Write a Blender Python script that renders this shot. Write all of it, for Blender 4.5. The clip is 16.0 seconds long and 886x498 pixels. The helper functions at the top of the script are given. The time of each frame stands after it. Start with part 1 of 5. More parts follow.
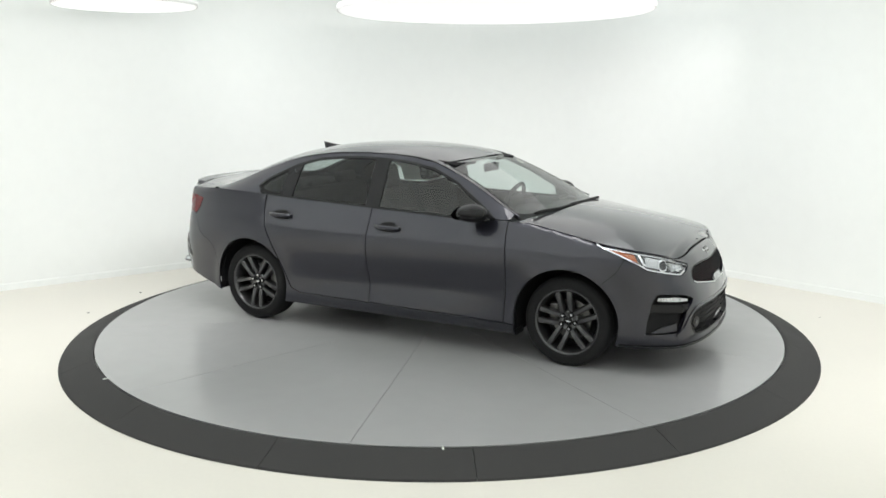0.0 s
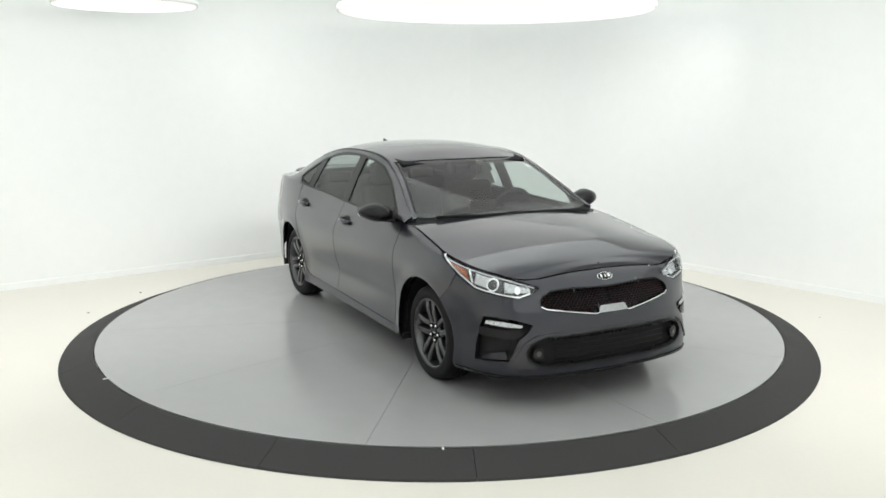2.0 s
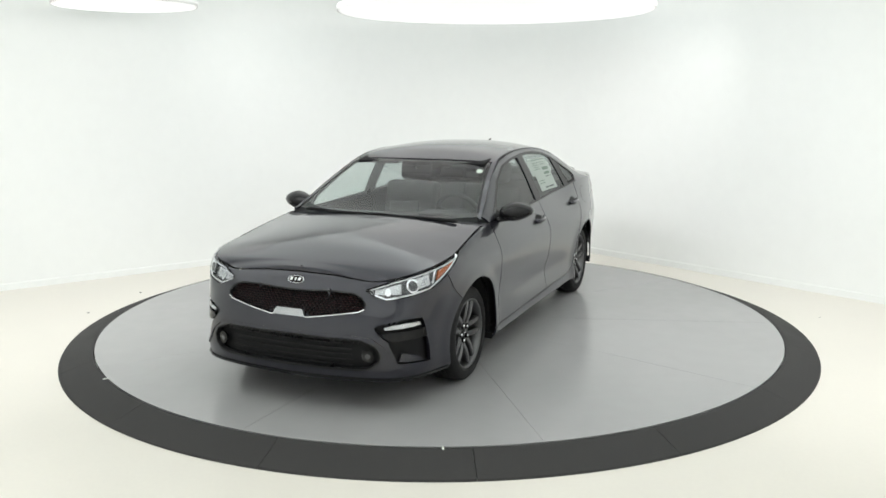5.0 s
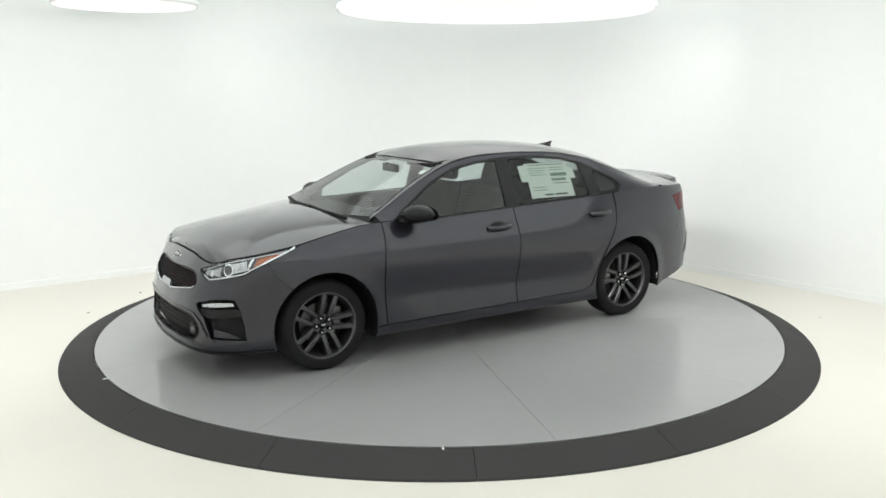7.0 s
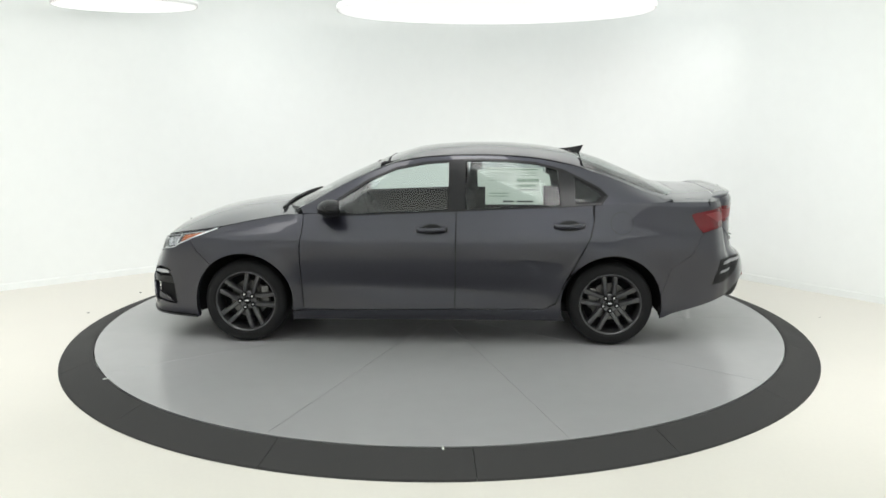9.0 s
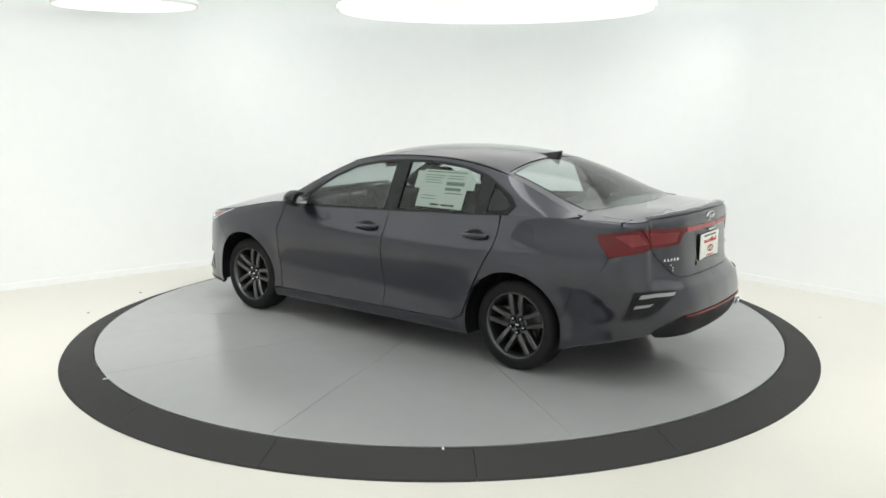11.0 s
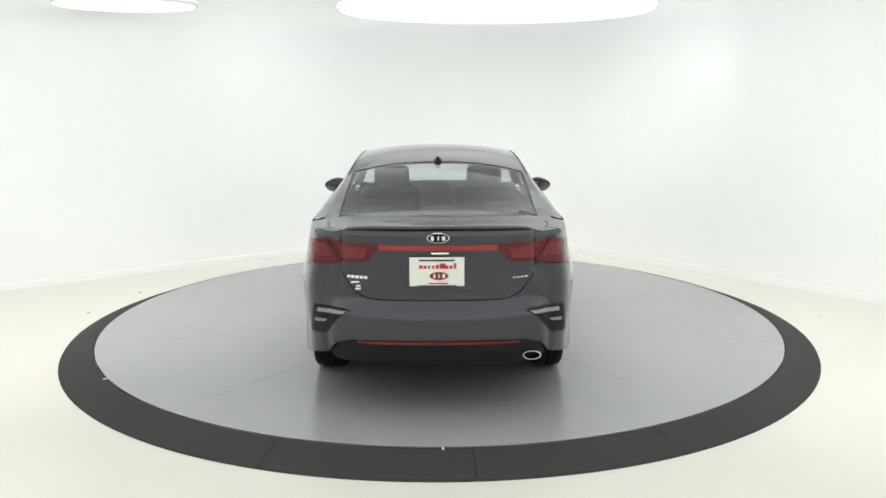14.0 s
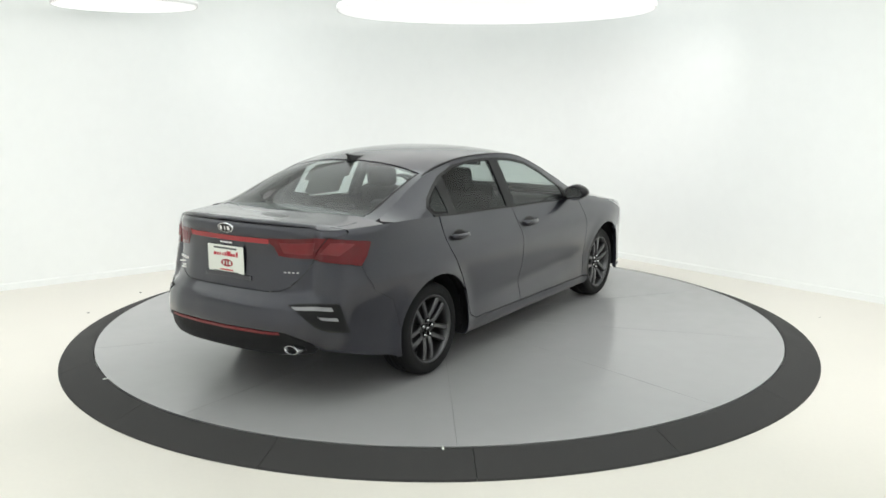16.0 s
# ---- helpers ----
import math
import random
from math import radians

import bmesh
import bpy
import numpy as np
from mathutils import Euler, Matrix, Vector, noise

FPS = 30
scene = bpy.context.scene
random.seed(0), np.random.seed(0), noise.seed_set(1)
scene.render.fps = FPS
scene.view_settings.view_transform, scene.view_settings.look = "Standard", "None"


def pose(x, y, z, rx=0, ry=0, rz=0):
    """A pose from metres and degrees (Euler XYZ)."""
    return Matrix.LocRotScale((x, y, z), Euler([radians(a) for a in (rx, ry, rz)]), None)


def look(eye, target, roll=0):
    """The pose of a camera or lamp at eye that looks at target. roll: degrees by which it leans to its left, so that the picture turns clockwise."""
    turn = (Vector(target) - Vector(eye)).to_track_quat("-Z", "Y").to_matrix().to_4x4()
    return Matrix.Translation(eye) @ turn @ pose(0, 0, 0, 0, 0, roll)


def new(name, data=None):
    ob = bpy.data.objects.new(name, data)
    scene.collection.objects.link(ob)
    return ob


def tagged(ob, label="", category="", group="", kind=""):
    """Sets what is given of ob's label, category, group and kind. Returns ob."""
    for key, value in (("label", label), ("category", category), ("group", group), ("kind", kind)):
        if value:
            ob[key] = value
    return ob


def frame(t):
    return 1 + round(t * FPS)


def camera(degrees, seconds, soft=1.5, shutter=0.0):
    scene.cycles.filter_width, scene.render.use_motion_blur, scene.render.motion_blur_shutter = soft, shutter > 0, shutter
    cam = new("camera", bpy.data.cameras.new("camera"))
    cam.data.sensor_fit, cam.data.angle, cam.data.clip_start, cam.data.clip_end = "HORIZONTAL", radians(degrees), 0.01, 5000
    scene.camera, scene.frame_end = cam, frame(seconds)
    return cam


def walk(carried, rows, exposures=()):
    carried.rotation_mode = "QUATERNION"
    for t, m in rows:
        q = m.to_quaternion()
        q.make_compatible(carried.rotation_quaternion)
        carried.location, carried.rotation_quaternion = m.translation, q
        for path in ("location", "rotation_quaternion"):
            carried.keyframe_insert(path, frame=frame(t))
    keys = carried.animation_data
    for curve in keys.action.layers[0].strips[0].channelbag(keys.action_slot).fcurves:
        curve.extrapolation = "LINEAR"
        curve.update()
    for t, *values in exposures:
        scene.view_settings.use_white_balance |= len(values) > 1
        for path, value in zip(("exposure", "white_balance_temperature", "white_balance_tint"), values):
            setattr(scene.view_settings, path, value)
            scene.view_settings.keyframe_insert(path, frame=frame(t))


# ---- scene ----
cam = camera(55.084, 16.0, soft=1.6)
stand = pose(0.0, -6.935, 1.847, 0, 0, -0.222) @ pose(0, 0, 0, 90 - 10.475) @ pose(0, 0, 0, 0, 0, -0.136)
walk(cam, [(0.0, stand), (16.0, stand)])
scene.view_settings.exposure = 0.0

# ---- world and lamps ----
FLOOR_Z = -0.085
CEIL_Z = 3.3
world = bpy.data.worlds.new("studio_world")
scene.world = world
world.use_nodes = True
world.node_tree.nodes["Background"].inputs[0].default_value = (0.9, 0.95, 1.0, 1)
world.node_tree.nodes["Background"].inputs[1].default_value = 0.2

# glowing discs, stand-ins for the glow high on the walls: x, y, radius
LIGHTS = [(0.55, 1.70, 1.55), (-2.85, 1.08, 0.64)]
LIGHT_Z = 2.62
CORNERS = [(0.474, 4.808), (-8.2, -1.507), (-0.5, -10.6), (8.2, -4.07)]
# long fill lamps, added unseen under the ceiling and turned to the lower walls
for i in range(4):
    a, b = Vector(CORNERS[i]), Vector(CORNERS[(i + 1) % 4])
    mid = (a + b) / 2
    inward = Vector((-(b - a).y, (b - a).x)).normalized()
    if inward.dot(Vector((0, -2.7)) - mid) < 0:
        inward = -inward
    data = bpy.data.lights.new("wall_fill", "AREA")
    data.shape, data.size, data.size_y, data.energy, data.color = "RECTANGLE", (b - a).length - 3.0, 0.4, 55.0, (1.0, 0.99, 0.98)
    data.spread = radians(105)
    e = mid + inward * 4.4
    if i in (0, 3):
        e = e + (Vector(CORNERS[0]) - mid).normalized() * 1.3
        mid = mid + (Vector(CORNERS[0]) - mid).normalized() * 1.3
    lamp = new("wall_fill", data)
    lamp.matrix_basis = look((e.x, e.y, 2.74), (mid.x, mid.y, 0.0))


# ---- small helpers ----
def bisect(row, a):
    lo, hi = 0, len(row)
    while lo < hi:
        mid = (lo + hi) // 2
        if a < row[mid]:
            hi = mid
        else:
            lo = mid + 1
    return lo


def spline(points):
    """A smooth curve through (a, b) pairs: a function of a."""
    pts = sorted(points)
    xs, ys = np.array([p[0] for p in pts], float), np.array([p[1] for p in pts], float)
    h, d = np.diff(xs), np.diff(ys) / np.diff(xs)
    m = np.zeros(len(xs))
    m[0], m[-1] = d[0], d[-1]
    for i in range(1, len(xs) - 1):
        if d[i - 1] * d[i] > 0:
            w1, w2 = 2 * h[i] + h[i - 1], h[i] + 2 * h[i - 1]
            m[i] = (w1 + w2) / (w1 / d[i - 1] + w2 / d[i])

    xl, yl, hl, ml = xs.tolist(), ys.tolist(), h.tolist(), m.tolist()
    last = len(hl) - 1

    def f(a):
        a = min(max(float(a), xl[0]), xl[-1])
        i = min(max(bisect(xl, a) - 1, 0), last)
        t = (a - xl[i]) / hl[i]
        return ((1 + 2 * t) * (1 - t) ** 2 * yl[i] + t * (1 - t) ** 2 * hl[i] * ml[i]
                + t * t * (3 - 2 * t) * yl[i + 1] + t * t * (t - 1) * hl[i] * ml[i + 1])
    return f


def part(name, bm, material, parent=None, label="", smooth=False):
    """Links a bmesh as one mesh object."""
    me = bpy.data.meshes.new(name)
    bm.to_mesh(me)
    bm.free()
    if smooth:
        me.polygons.foreach_set("use_smooth", [True] * len(me.polygons))
    me.materials.append(material)
    ob = new(name, me)
    ob.parent = parent
    return tagged(ob, label)


def mesh_part(name, verts, faces, material, parent=None, label="", smooth=True):
    me = bpy.data.meshes.new(name)
    me.from_pydata([tuple(v) for v in verts], [], faces)
    if smooth is True:
        me.polygons.foreach_set("use_smooth", [True] * len(me.polygons))
    elif smooth:
        me.polygons.foreach_set("use_smooth", smooth)
    me.materials.append(material)
    me.update()
    ob = new(name, me)
    ob.parent = parent
    return tagged(ob, label)


def box_bm(size, at=(0, 0, 0), bevel=0.0, turn=None, seg=2):
    bm = bmesh.new()
    bmesh.ops.create_cube(bm, size=1.0)
    bmesh.ops.scale(bm, vec=size, verts=bm.verts)
    if bevel:
        bmesh.ops.bevel(bm, geom=bm.edges[:], offset=bevel, segments=seg, affect="EDGES", profile=0.5)
    m = Matrix.Translation(at) @ (turn if turn else Matrix())
    bmesh.ops.transform(bm, matrix=m, verts=bm.verts)
    return bm


def lathe_bm(profile, steps=48, axis="Y", close=False):
    """Turns (r, h) pairs round an axis through the origin."""
    bm = bmesh.new()
    rings = []
    for k in range(steps):
        a = 2 * math.pi * k / steps
        c, s = math.cos(a), math.sin(a)
        rings.append([bm.verts.new((r * c, h, r * s) if axis == "Y" else (r * c, r * s, h)) for r, h in profile])
    n = len(profile)
    for k in range(steps):
        p, q = rings[k], rings[(k + 1) % steps]
        for i in range(n if close else n - 1):
            j = (i + 1) % n
            bm.faces.new((p[i], p[j], q[j], q[i]))
    bmesh.ops.remove_doubles(bm, verts=bm.verts, dist=1e-5)
    bmesh.ops.recalc_face_normals(bm, faces=bm.faces)
    return bm


def tube_bm(points, radius, sides=8, flat=1.0):
    """A round bar along points."""
    bm = bmesh.new()
    pts = [Vector(p) for p in points]
    rings = []
    for i, p in enumerate(pts):
        d = (pts[min(i + 1, len(pts) - 1)] - pts[max(i - 1, 0)]).normalized()
        up = Vector((0, 0, 1)) if abs(d.z) < 0.9 else Vector((1, 0, 0))
        u = d.cross(up).normalized()
        v = u.cross(d)
        rings.append([bm.verts.new(p + radius * (math.cos(2 * math.pi * k / sides) * u + flat * math.sin(2 * math.pi * k / sides) * v)) for k in range(sides)])
    for a, b in zip(rings, rings[1:]):
        for k in range(sides):
            bm.faces.new((a[k], a[(k + 1) % sides], b[(k + 1) % sides], b[k]))
    bm.faces.new(rings[0][::-1])
    bm.faces.new(rings[-1])
    return bm


def cut(poly, axis, value, keep_above):
    """Clips a polygon at axis = value."""
    out = []
    for i, p in enumerate(poly):
        q = poly[(i + 1) % len(poly)]
        dp, dq = p[axis] - value, q[axis] - value
        ip, iq = (dp >= 0, dq >= 0) if keep_above else (dp <= 0, dq <= 0)
        if ip:
            out.append(p)
        if ip != iq:
            t = dp / (dp - dq)
            r = [p[0] + t * (q[0] - p[0]), p[1] + t * (q[1] - p[1])]
            r[axis] = value
            out.append(tuple(r))
    return out


def dense(poly, step=0.02):
    out = []
    for i, p in enumerate(poly):
        q = poly[(i + 1) % len(poly)]
        n = max(1, int(math.hypot(q[0] - p[0], q[1] - p[1]) / step))
        out += [(p[0] + (q[0] - p[0]) * k / n, p[1] + (q[1] - p[1]) * k / n) for k in range(n)]
    return out


def sheet(name, poly, f, material, parent, label="", step=(0.035, 0.03), thick=0.012, sides=(1,), centre=(0, 0, 0.6), lift=0.0, fine=0.02):
    """A curved panel: the polygon in the plane of a surface f(a, b), cut into small faces, with a folded rim. sides: 1, -1 or both, joined."""
    poly = dense(poly, fine)
    if sum(p[0] * q[1] - q[0] * p[1] for p, q in zip(poly, poly[1:] + poly[:1])) < 0:
        poly = poly[::-1]
    a0, a1 = min(p[0] for p in poly), max(p[0] for p in poly)
    index, places, faces = {}, [], []

    def vert(p):
        key = (round(p[0], 5), round(p[1], 5))
        if key not in index:
            index[key] = len(places)
            places.append(key)
        return index[key]
    for i in range(math.floor(a0 / step[0]), math.ceil(a1 / step[0])):
        strip = cut(cut(poly, 0, i * step[0], True), 0, (i + 1) * step[0], False)
        if len(strip) < 3:
            continue
        b0, b1 = min(p[1] for p in strip), max(p[1] for p in strip)
        for j in range(math.floor(b0 / step[1]), math.ceil(b1 / step[1])):
            cell = cut(cut(strip, 1, j * step[1], True), 1, (j + 1) * step[1], False)
            ids = []
            for p in cell:
                k = vert(p)
                if k not in ids:
                    ids.append(k)
            if len(ids) > 2:
                area = sum(places[ids[k]][0] * places[ids[(k + 1) % len(ids)]][1] - places[ids[(k + 1) % len(ids)]][0] * places[ids[k]][1] for k in range(len(ids)))
                if abs(area) > 1e-7:
                    faces.append(ids)
    P = np.array([f(a, b) for a, b in places])
    N = np.zeros_like(P)
    e = 1e-3
    for k, (a, b) in enumerate(places):
        n = np.cross(np.array(f(a + e, b)) - np.array(f(a - e, b)), np.array(f(a, b + e)) - np.array(f(a, b - e)))
        n /= max(np.linalg.norm(n), 1e-12)
        N[k] = n
    out = 1 if np.sum(N * (P - np.array([P[:, 0].mean() * 0.7, 0, centre[2]]))) > 0 else -1
    N *= out
    P = P + N * lift
    count, used = len(P), {}
    for ids in faces:
        for k in range(len(ids)):
            u, v = ids[k], ids[(k + 1) % len(ids)]
            used[(u, v)] = used.get((u, v), 0) + 1
    A = np.array(poly)
    D = np.roll(A, -1, axis=0) - A
    L2 = np.maximum((D ** 2).sum(1), 1e-12)

    def on_outline(u, v):
        m = (np.array(places[u]) + np.array(places[v])) / 2
        t = np.clip(((m - A) * D).sum(1) / L2, 0, 1)
        return ((A + D * t[:, None] - m) ** 2).sum(1).min() < 1e-8
    rim = [(u, v) for (u, v), c in used.items() if (v, u) not in used and on_outline(u, v)]
    verts = list(P)
    allfaces = [ids if out > 0 else ids[::-1] for ids in faces]
    smooth = [True] * len(allfaces)
    if thick:
        low = {}
        for u in {k for e2 in rim for k in e2}:
            low[u] = (len(verts), len(verts) + 1)
            verts += [P[u], P[u] - N[u] * thick]
        for u, v in rim:
            q = [low[v][0], low[u][0], low[u][1], low[v][1]]
            allfaces.append(q if out > 0 else q[::-1])
            smooth.append(False)
    verts = np.array(verts)
    V, F, S = [], [], []
    for side in sides:
        base = len(V)
        V += [(x, y * side, z) for x, y, z in verts]
        F += [[base + k for k in (ids if side > 0 else ids[::-1])] for ids in allfaces]
        S += smooth
    return mesh_part(name, V, F, material, parent, label, S)


# ---- materials ----
def material(name, colour, rough=0.5, metal=0.0, coat=0.0, var=0.08, scale=8.0, bump=0.0, bump_scale=60.0, fine=None, trans=0.0, ior=1.45, emit=0.0, rvar=0.12, spec=0.5, coat_rough=0.04):
    m = bpy.data.materials.new(name)
    m.use_nodes = True
    nt = m.node_tree
    b = nt.nodes["Principled BSDF"]
    b.inputs["Metallic"].default_value = metal
    b.inputs["Coat Weight"].default_value = coat
    b.inputs["Coat Roughness"].default_value = coat_rough
    b.inputs["IOR"].default_value = ior
    b.inputs["Specular IOR Level"].default_value = spec
    b.inputs["Transmission Weight"].default_value = trans
    tc = nt.nodes.new("ShaderNodeTexCoord")

    def noise_tex(s, detail):
        n = nt.nodes.new("ShaderNodeTexNoise")
        n.inputs["Scale"].default_value, n.inputs["Detail"].default_value = s, detail
        nt.links.new(tc.outputs["Object"], n.inputs["Vector"])
        return n
    n1 = noise_tex(scale, 4)
    n2 = noise_tex(scale * (fine or 14), 3)
    mix = nt.nodes.new("ShaderNodeMath")
    mix.operation = "MULTIPLY_ADD"
    mix.inputs[1].default_value, mix.inputs[2].default_value = 0.6, 0.0
    nt.links.new(n1.outputs["Fac"], mix.inputs[0])
    add = nt.nodes.new("ShaderNodeMath")
    add.operation = "MULTIPLY_ADD"
    add.inputs[1].default_value = 0.4
    nt.links.new(n2.outputs["Fac"], add.inputs[0])
    nt.links.new(mix.outputs[0], add.inputs[2])
    ramp = nt.nodes.new("ShaderNodeMapRange")
    ramp.inputs["From Min"].default_value, ramp.inputs["From Max"].default_value = 0.3, 0.7
    ramp.inputs["To Min"].default_value, ramp.inputs["To Max"].default_value = 1 - var, 1 + var
    nt.links.new(add.outputs[0], ramp.inputs["Value"])
    sc = nt.nodes.new("ShaderNodeVectorMath")
    sc.operation = "SCALE"
    sc.inputs[0].default_value = colour
    nt.links.new(ramp.outputs[0], sc.inputs["Scale"])
    nt.links.new(sc.outputs[0], b.inputs["Base Color"])
    rr = nt.nodes.new("ShaderNodeMapRange")
    rr.inputs["From Min"].default_value, rr.inputs["From Max"].default_value = 0.3, 0.7
    rr.inputs["To Min"].default_value, rr.inputs["To Max"].default_value = max(0, rough * (1 - rvar)), min(1, rough * (1 + rvar))
    nt.links.new(add.outputs[0], rr.inputs["Value"])
    nt.links.new(rr.outputs[0], b.inputs["Roughness"])
    if bump:
        n3 = noise_tex(bump_scale, 4)
        bp = nt.nodes.new("ShaderNodeBump")
        bp.inputs["Strength"].default_value, bp.inputs["Distance"].default_value = bump, 0.01
        nt.links.new(n3.outputs["Fac"], bp.inputs["Height"])
        nt.links.new(bp.outputs[0], b.inputs["Normal"])
    if emit:
        b.inputs["Emission Color"].default_value = (*colour, 1)
        b.inputs["Emission Strength"].default_value = emit
    return m


def pane_material(name, tint, gloss=0.036):
    """Thin tinted glass: clear through, with a mirror-like sheen."""
    m = bpy.data.materials.new(name)
    m.use_nodes = True
    nt = m.node_tree
    nt.nodes.clear()
    out = nt.nodes.new("ShaderNodeOutputMaterial")
    tr, gl, mix = nt.nodes.new("ShaderNodeBsdfTransparent"), nt.nodes.new("ShaderNodeBsdfGlossy"), nt.nodes.new("ShaderNodeMixShader")
    tr.inputs[0].default_value = (*tint, 1)
    gl.inputs["Roughness"].default_value = 0.02
    lw = nt.nodes.new("ShaderNodeLayerWeight")
    pw, ad = nt.nodes.new("ShaderNodeMath"), nt.nodes.new("ShaderNodeMath")
    pw.operation, ad.operation = "POWER", "MULTIPLY_ADD"
    lw.inputs["Blend"].default_value, pw.inputs[1].default_value = 0.5, 4.5
    ad.inputs[1].default_value, ad.inputs[2].default_value = 1 - gloss, gloss
    nt.links.new(lw.outputs["Facing"], pw.inputs[0])
    nt.links.new(pw.outputs[0], ad.inputs[0])
    nt.links.new(ad.outputs[0], mix.inputs[0])
    nt.links.new(tr.outputs[0], mix.inputs[1])
    nt.links.new(gl.outputs[0], mix.inputs[2])
    nt.links.new(mix.outputs[0], out.inputs[0])
    return m


PAINT = material("grey_metallic_paint", (0.0232, 0.0234, 0.0335), rough=0.34, metal=0.8, coat_rough=0.03, coat=1.0, var=0.05, scale=120, fine=6, rvar=0.03)
BLACK = material("black_plastic", (0.012, 0.012, 0.013), rough=0.55, var=0.2, scale=20, bump=0.1, bump_scale=300, spec=0.2)
GLOSS = material("gloss_black_trim", (0.009, 0.009, 0.010), rough=0.22, spec=0.3, var=0.1)
DARK = material("dark_underside", (0.014, 0.014, 0.015), rough=0.85, var=0.3, scale=5, spec=0.15)
RUBBER = material("tyre_rubber", (0.012, 0.012, 0.0125), rough=0.7, spec=0.2, var=0.15, scale=12, bump=0.15, bump_scale=160)
ALLOY = material("dark_grey_alloy", (0.085, 0.085, 0.088), rough=0.3, metal=0.85, coat=0.3, var=0.05, scale=14)
STEEL = material("brake_steel", (0.16, 0.158, 0.155), rough=0.35, metal=1.0, var=0.12, scale=20)
CHROME = material("bright_chrome", (0.75, 0.76, 0.78), rough=0.1, metal=1.0, var=0.03)
SATIN = material("satin_chrome", (0.5, 0.51, 0.53), rough=0.25, metal=1.0, var=0.04)
RED_LENS = material("red_lamp_lens", (0.10, 0.005, 0.008), rough=0.15, coat=0.15, spec=0.35, var=0.12, scale=9)
RED_TRIM = material("red_trim", (0.15, 0.007, 0.011), rough=0.35, coat=0.1, var=0.08)
RED_BAR = material("red_light_bar", (0.30, 0.014, 0.020), rough=0.25, coat=0.3, var=0.06)
RED_DARK = material("dark_red_plastic", (0.05, 0.006, 0.008), rough=0.35, var=0.15)
AMBER = material("amber_lens", (0.36, 0.10, 0.035), rough=0.15, coat=0.8, var=0.1, scale=20)
WHITE_LAMP = material("lamp_reflector", (0.52, 0.53, 0.55), rough=0.28, metal=0.9, var=0.1, scale=30)
WHITE_TRIM = material("frosted_lamp_strip", (0.26, 0.26, 0.27), rough=0.3, var=0.05)
LAMP_GREY = material("grey_lamp_inner", (0.07, 0.072, 0.078), rough=0.25, metal=0.3, coat=0.5, var=0.1, scale=20)
PAPER = material("paper_white", (0.78, 0.80, 0.74), rough=0.7, var=0.03, scale=15)
INK = material("printed_grey", (0.22, 0.30, 0.22), rough=0.7, var=0.1, scale=40)
INK_DARK = material("printed_dark", (0.06, 0.06, 0.06), rough=0.7, var=0.1, scale=40)
INK_RED = material("printed_red", (0.5, 0.03, 0.05), rough=0.6, var=0.06, scale=40)
FABRIC = material("black_seat_fabric", (0.014, 0.014, 0.015), spec=0.1, rough=0.9, var=0.25, scale=30, bump=0.3, bump_scale=300)
DASH = material("dash_plastic", (0.015, 0.015, 0.017), spec=0.2, rough=0.65, var=0.15, scale=20)
GLASS = pane_material("clear_tinted_glass", (0.76, 0.82, 0.80), 0.06)
GLASS_DARK = pane_material("privacy_glass", (0.60, 0.65, 0.64))
LENS = pane_material("clear_lamp_lens", (0.92, 0.93, 0.94))
WALL = material("white_wall_paint", (0.79, 0.81, 0.80), rough=0.75, var=0.02, scale=0.55, bump=0.03, bump_scale=120)
FLOOR = material("cream_floor_epoxy", (0.73, 0.70, 0.64), rough=0.4, var=0.025, scale=1.2, fine=30)
CEIL = material("white_ceiling_paint", (0.8, 0.8, 0.8), rough=0.9, var=0.02, scale=1)
# glow of the sheet added under the ceiling as room fill
FILL_GLOW = material("room_fill_glow", (0.94, 0.98, 0.97), emit=0.72, var=0.0)
DISC = material("grey_turntable_paint", (0.345, 0.342, 0.348), rough=0.2, var=0.03, scale=1.1, fine=6, rvar=0.2)
RAMP = material("charcoal_rubber_ramp", (0.042, 0.041, 0.041), spec=0.25, rough=0.75, var=0.12, scale=2.2, fine=60, bump=0.08, bump_scale=200)
WALL_GLOW = material("wall_glow_white", (1.0, 1.0, 1.0), emit=0.5, var=0.0)

# ---- room ----


def rounded(corners, radius, steps=14):
    """The closed outline with rounded corners."""
    out, n = [], len(corners)
    for i, c in enumerate(corners):
        c = Vector(c)
        u, v = (Vector(corners[i - 1]) - c).normalized(), (Vector(corners[(i + 1) % n]) - c).normalized()
        half = math.acos(u.dot(v)) / 2
        d = radius / math.tan(half)
        o = c + (u + v).normalized() * (radius / math.sin(half))
        p, q = c + u * d - o, c + v * d - o
        turn = math.atan2(p.x * q.y - p.y * q.x, p.dot(q))
        for k in range(steps + 1):
            a = turn * k / steps
            out.append((o.x + p.x * math.cos(a) - p.y * math.sin(a), o.y + p.x * math.sin(a) + p.y * math.cos(a)))
    return out


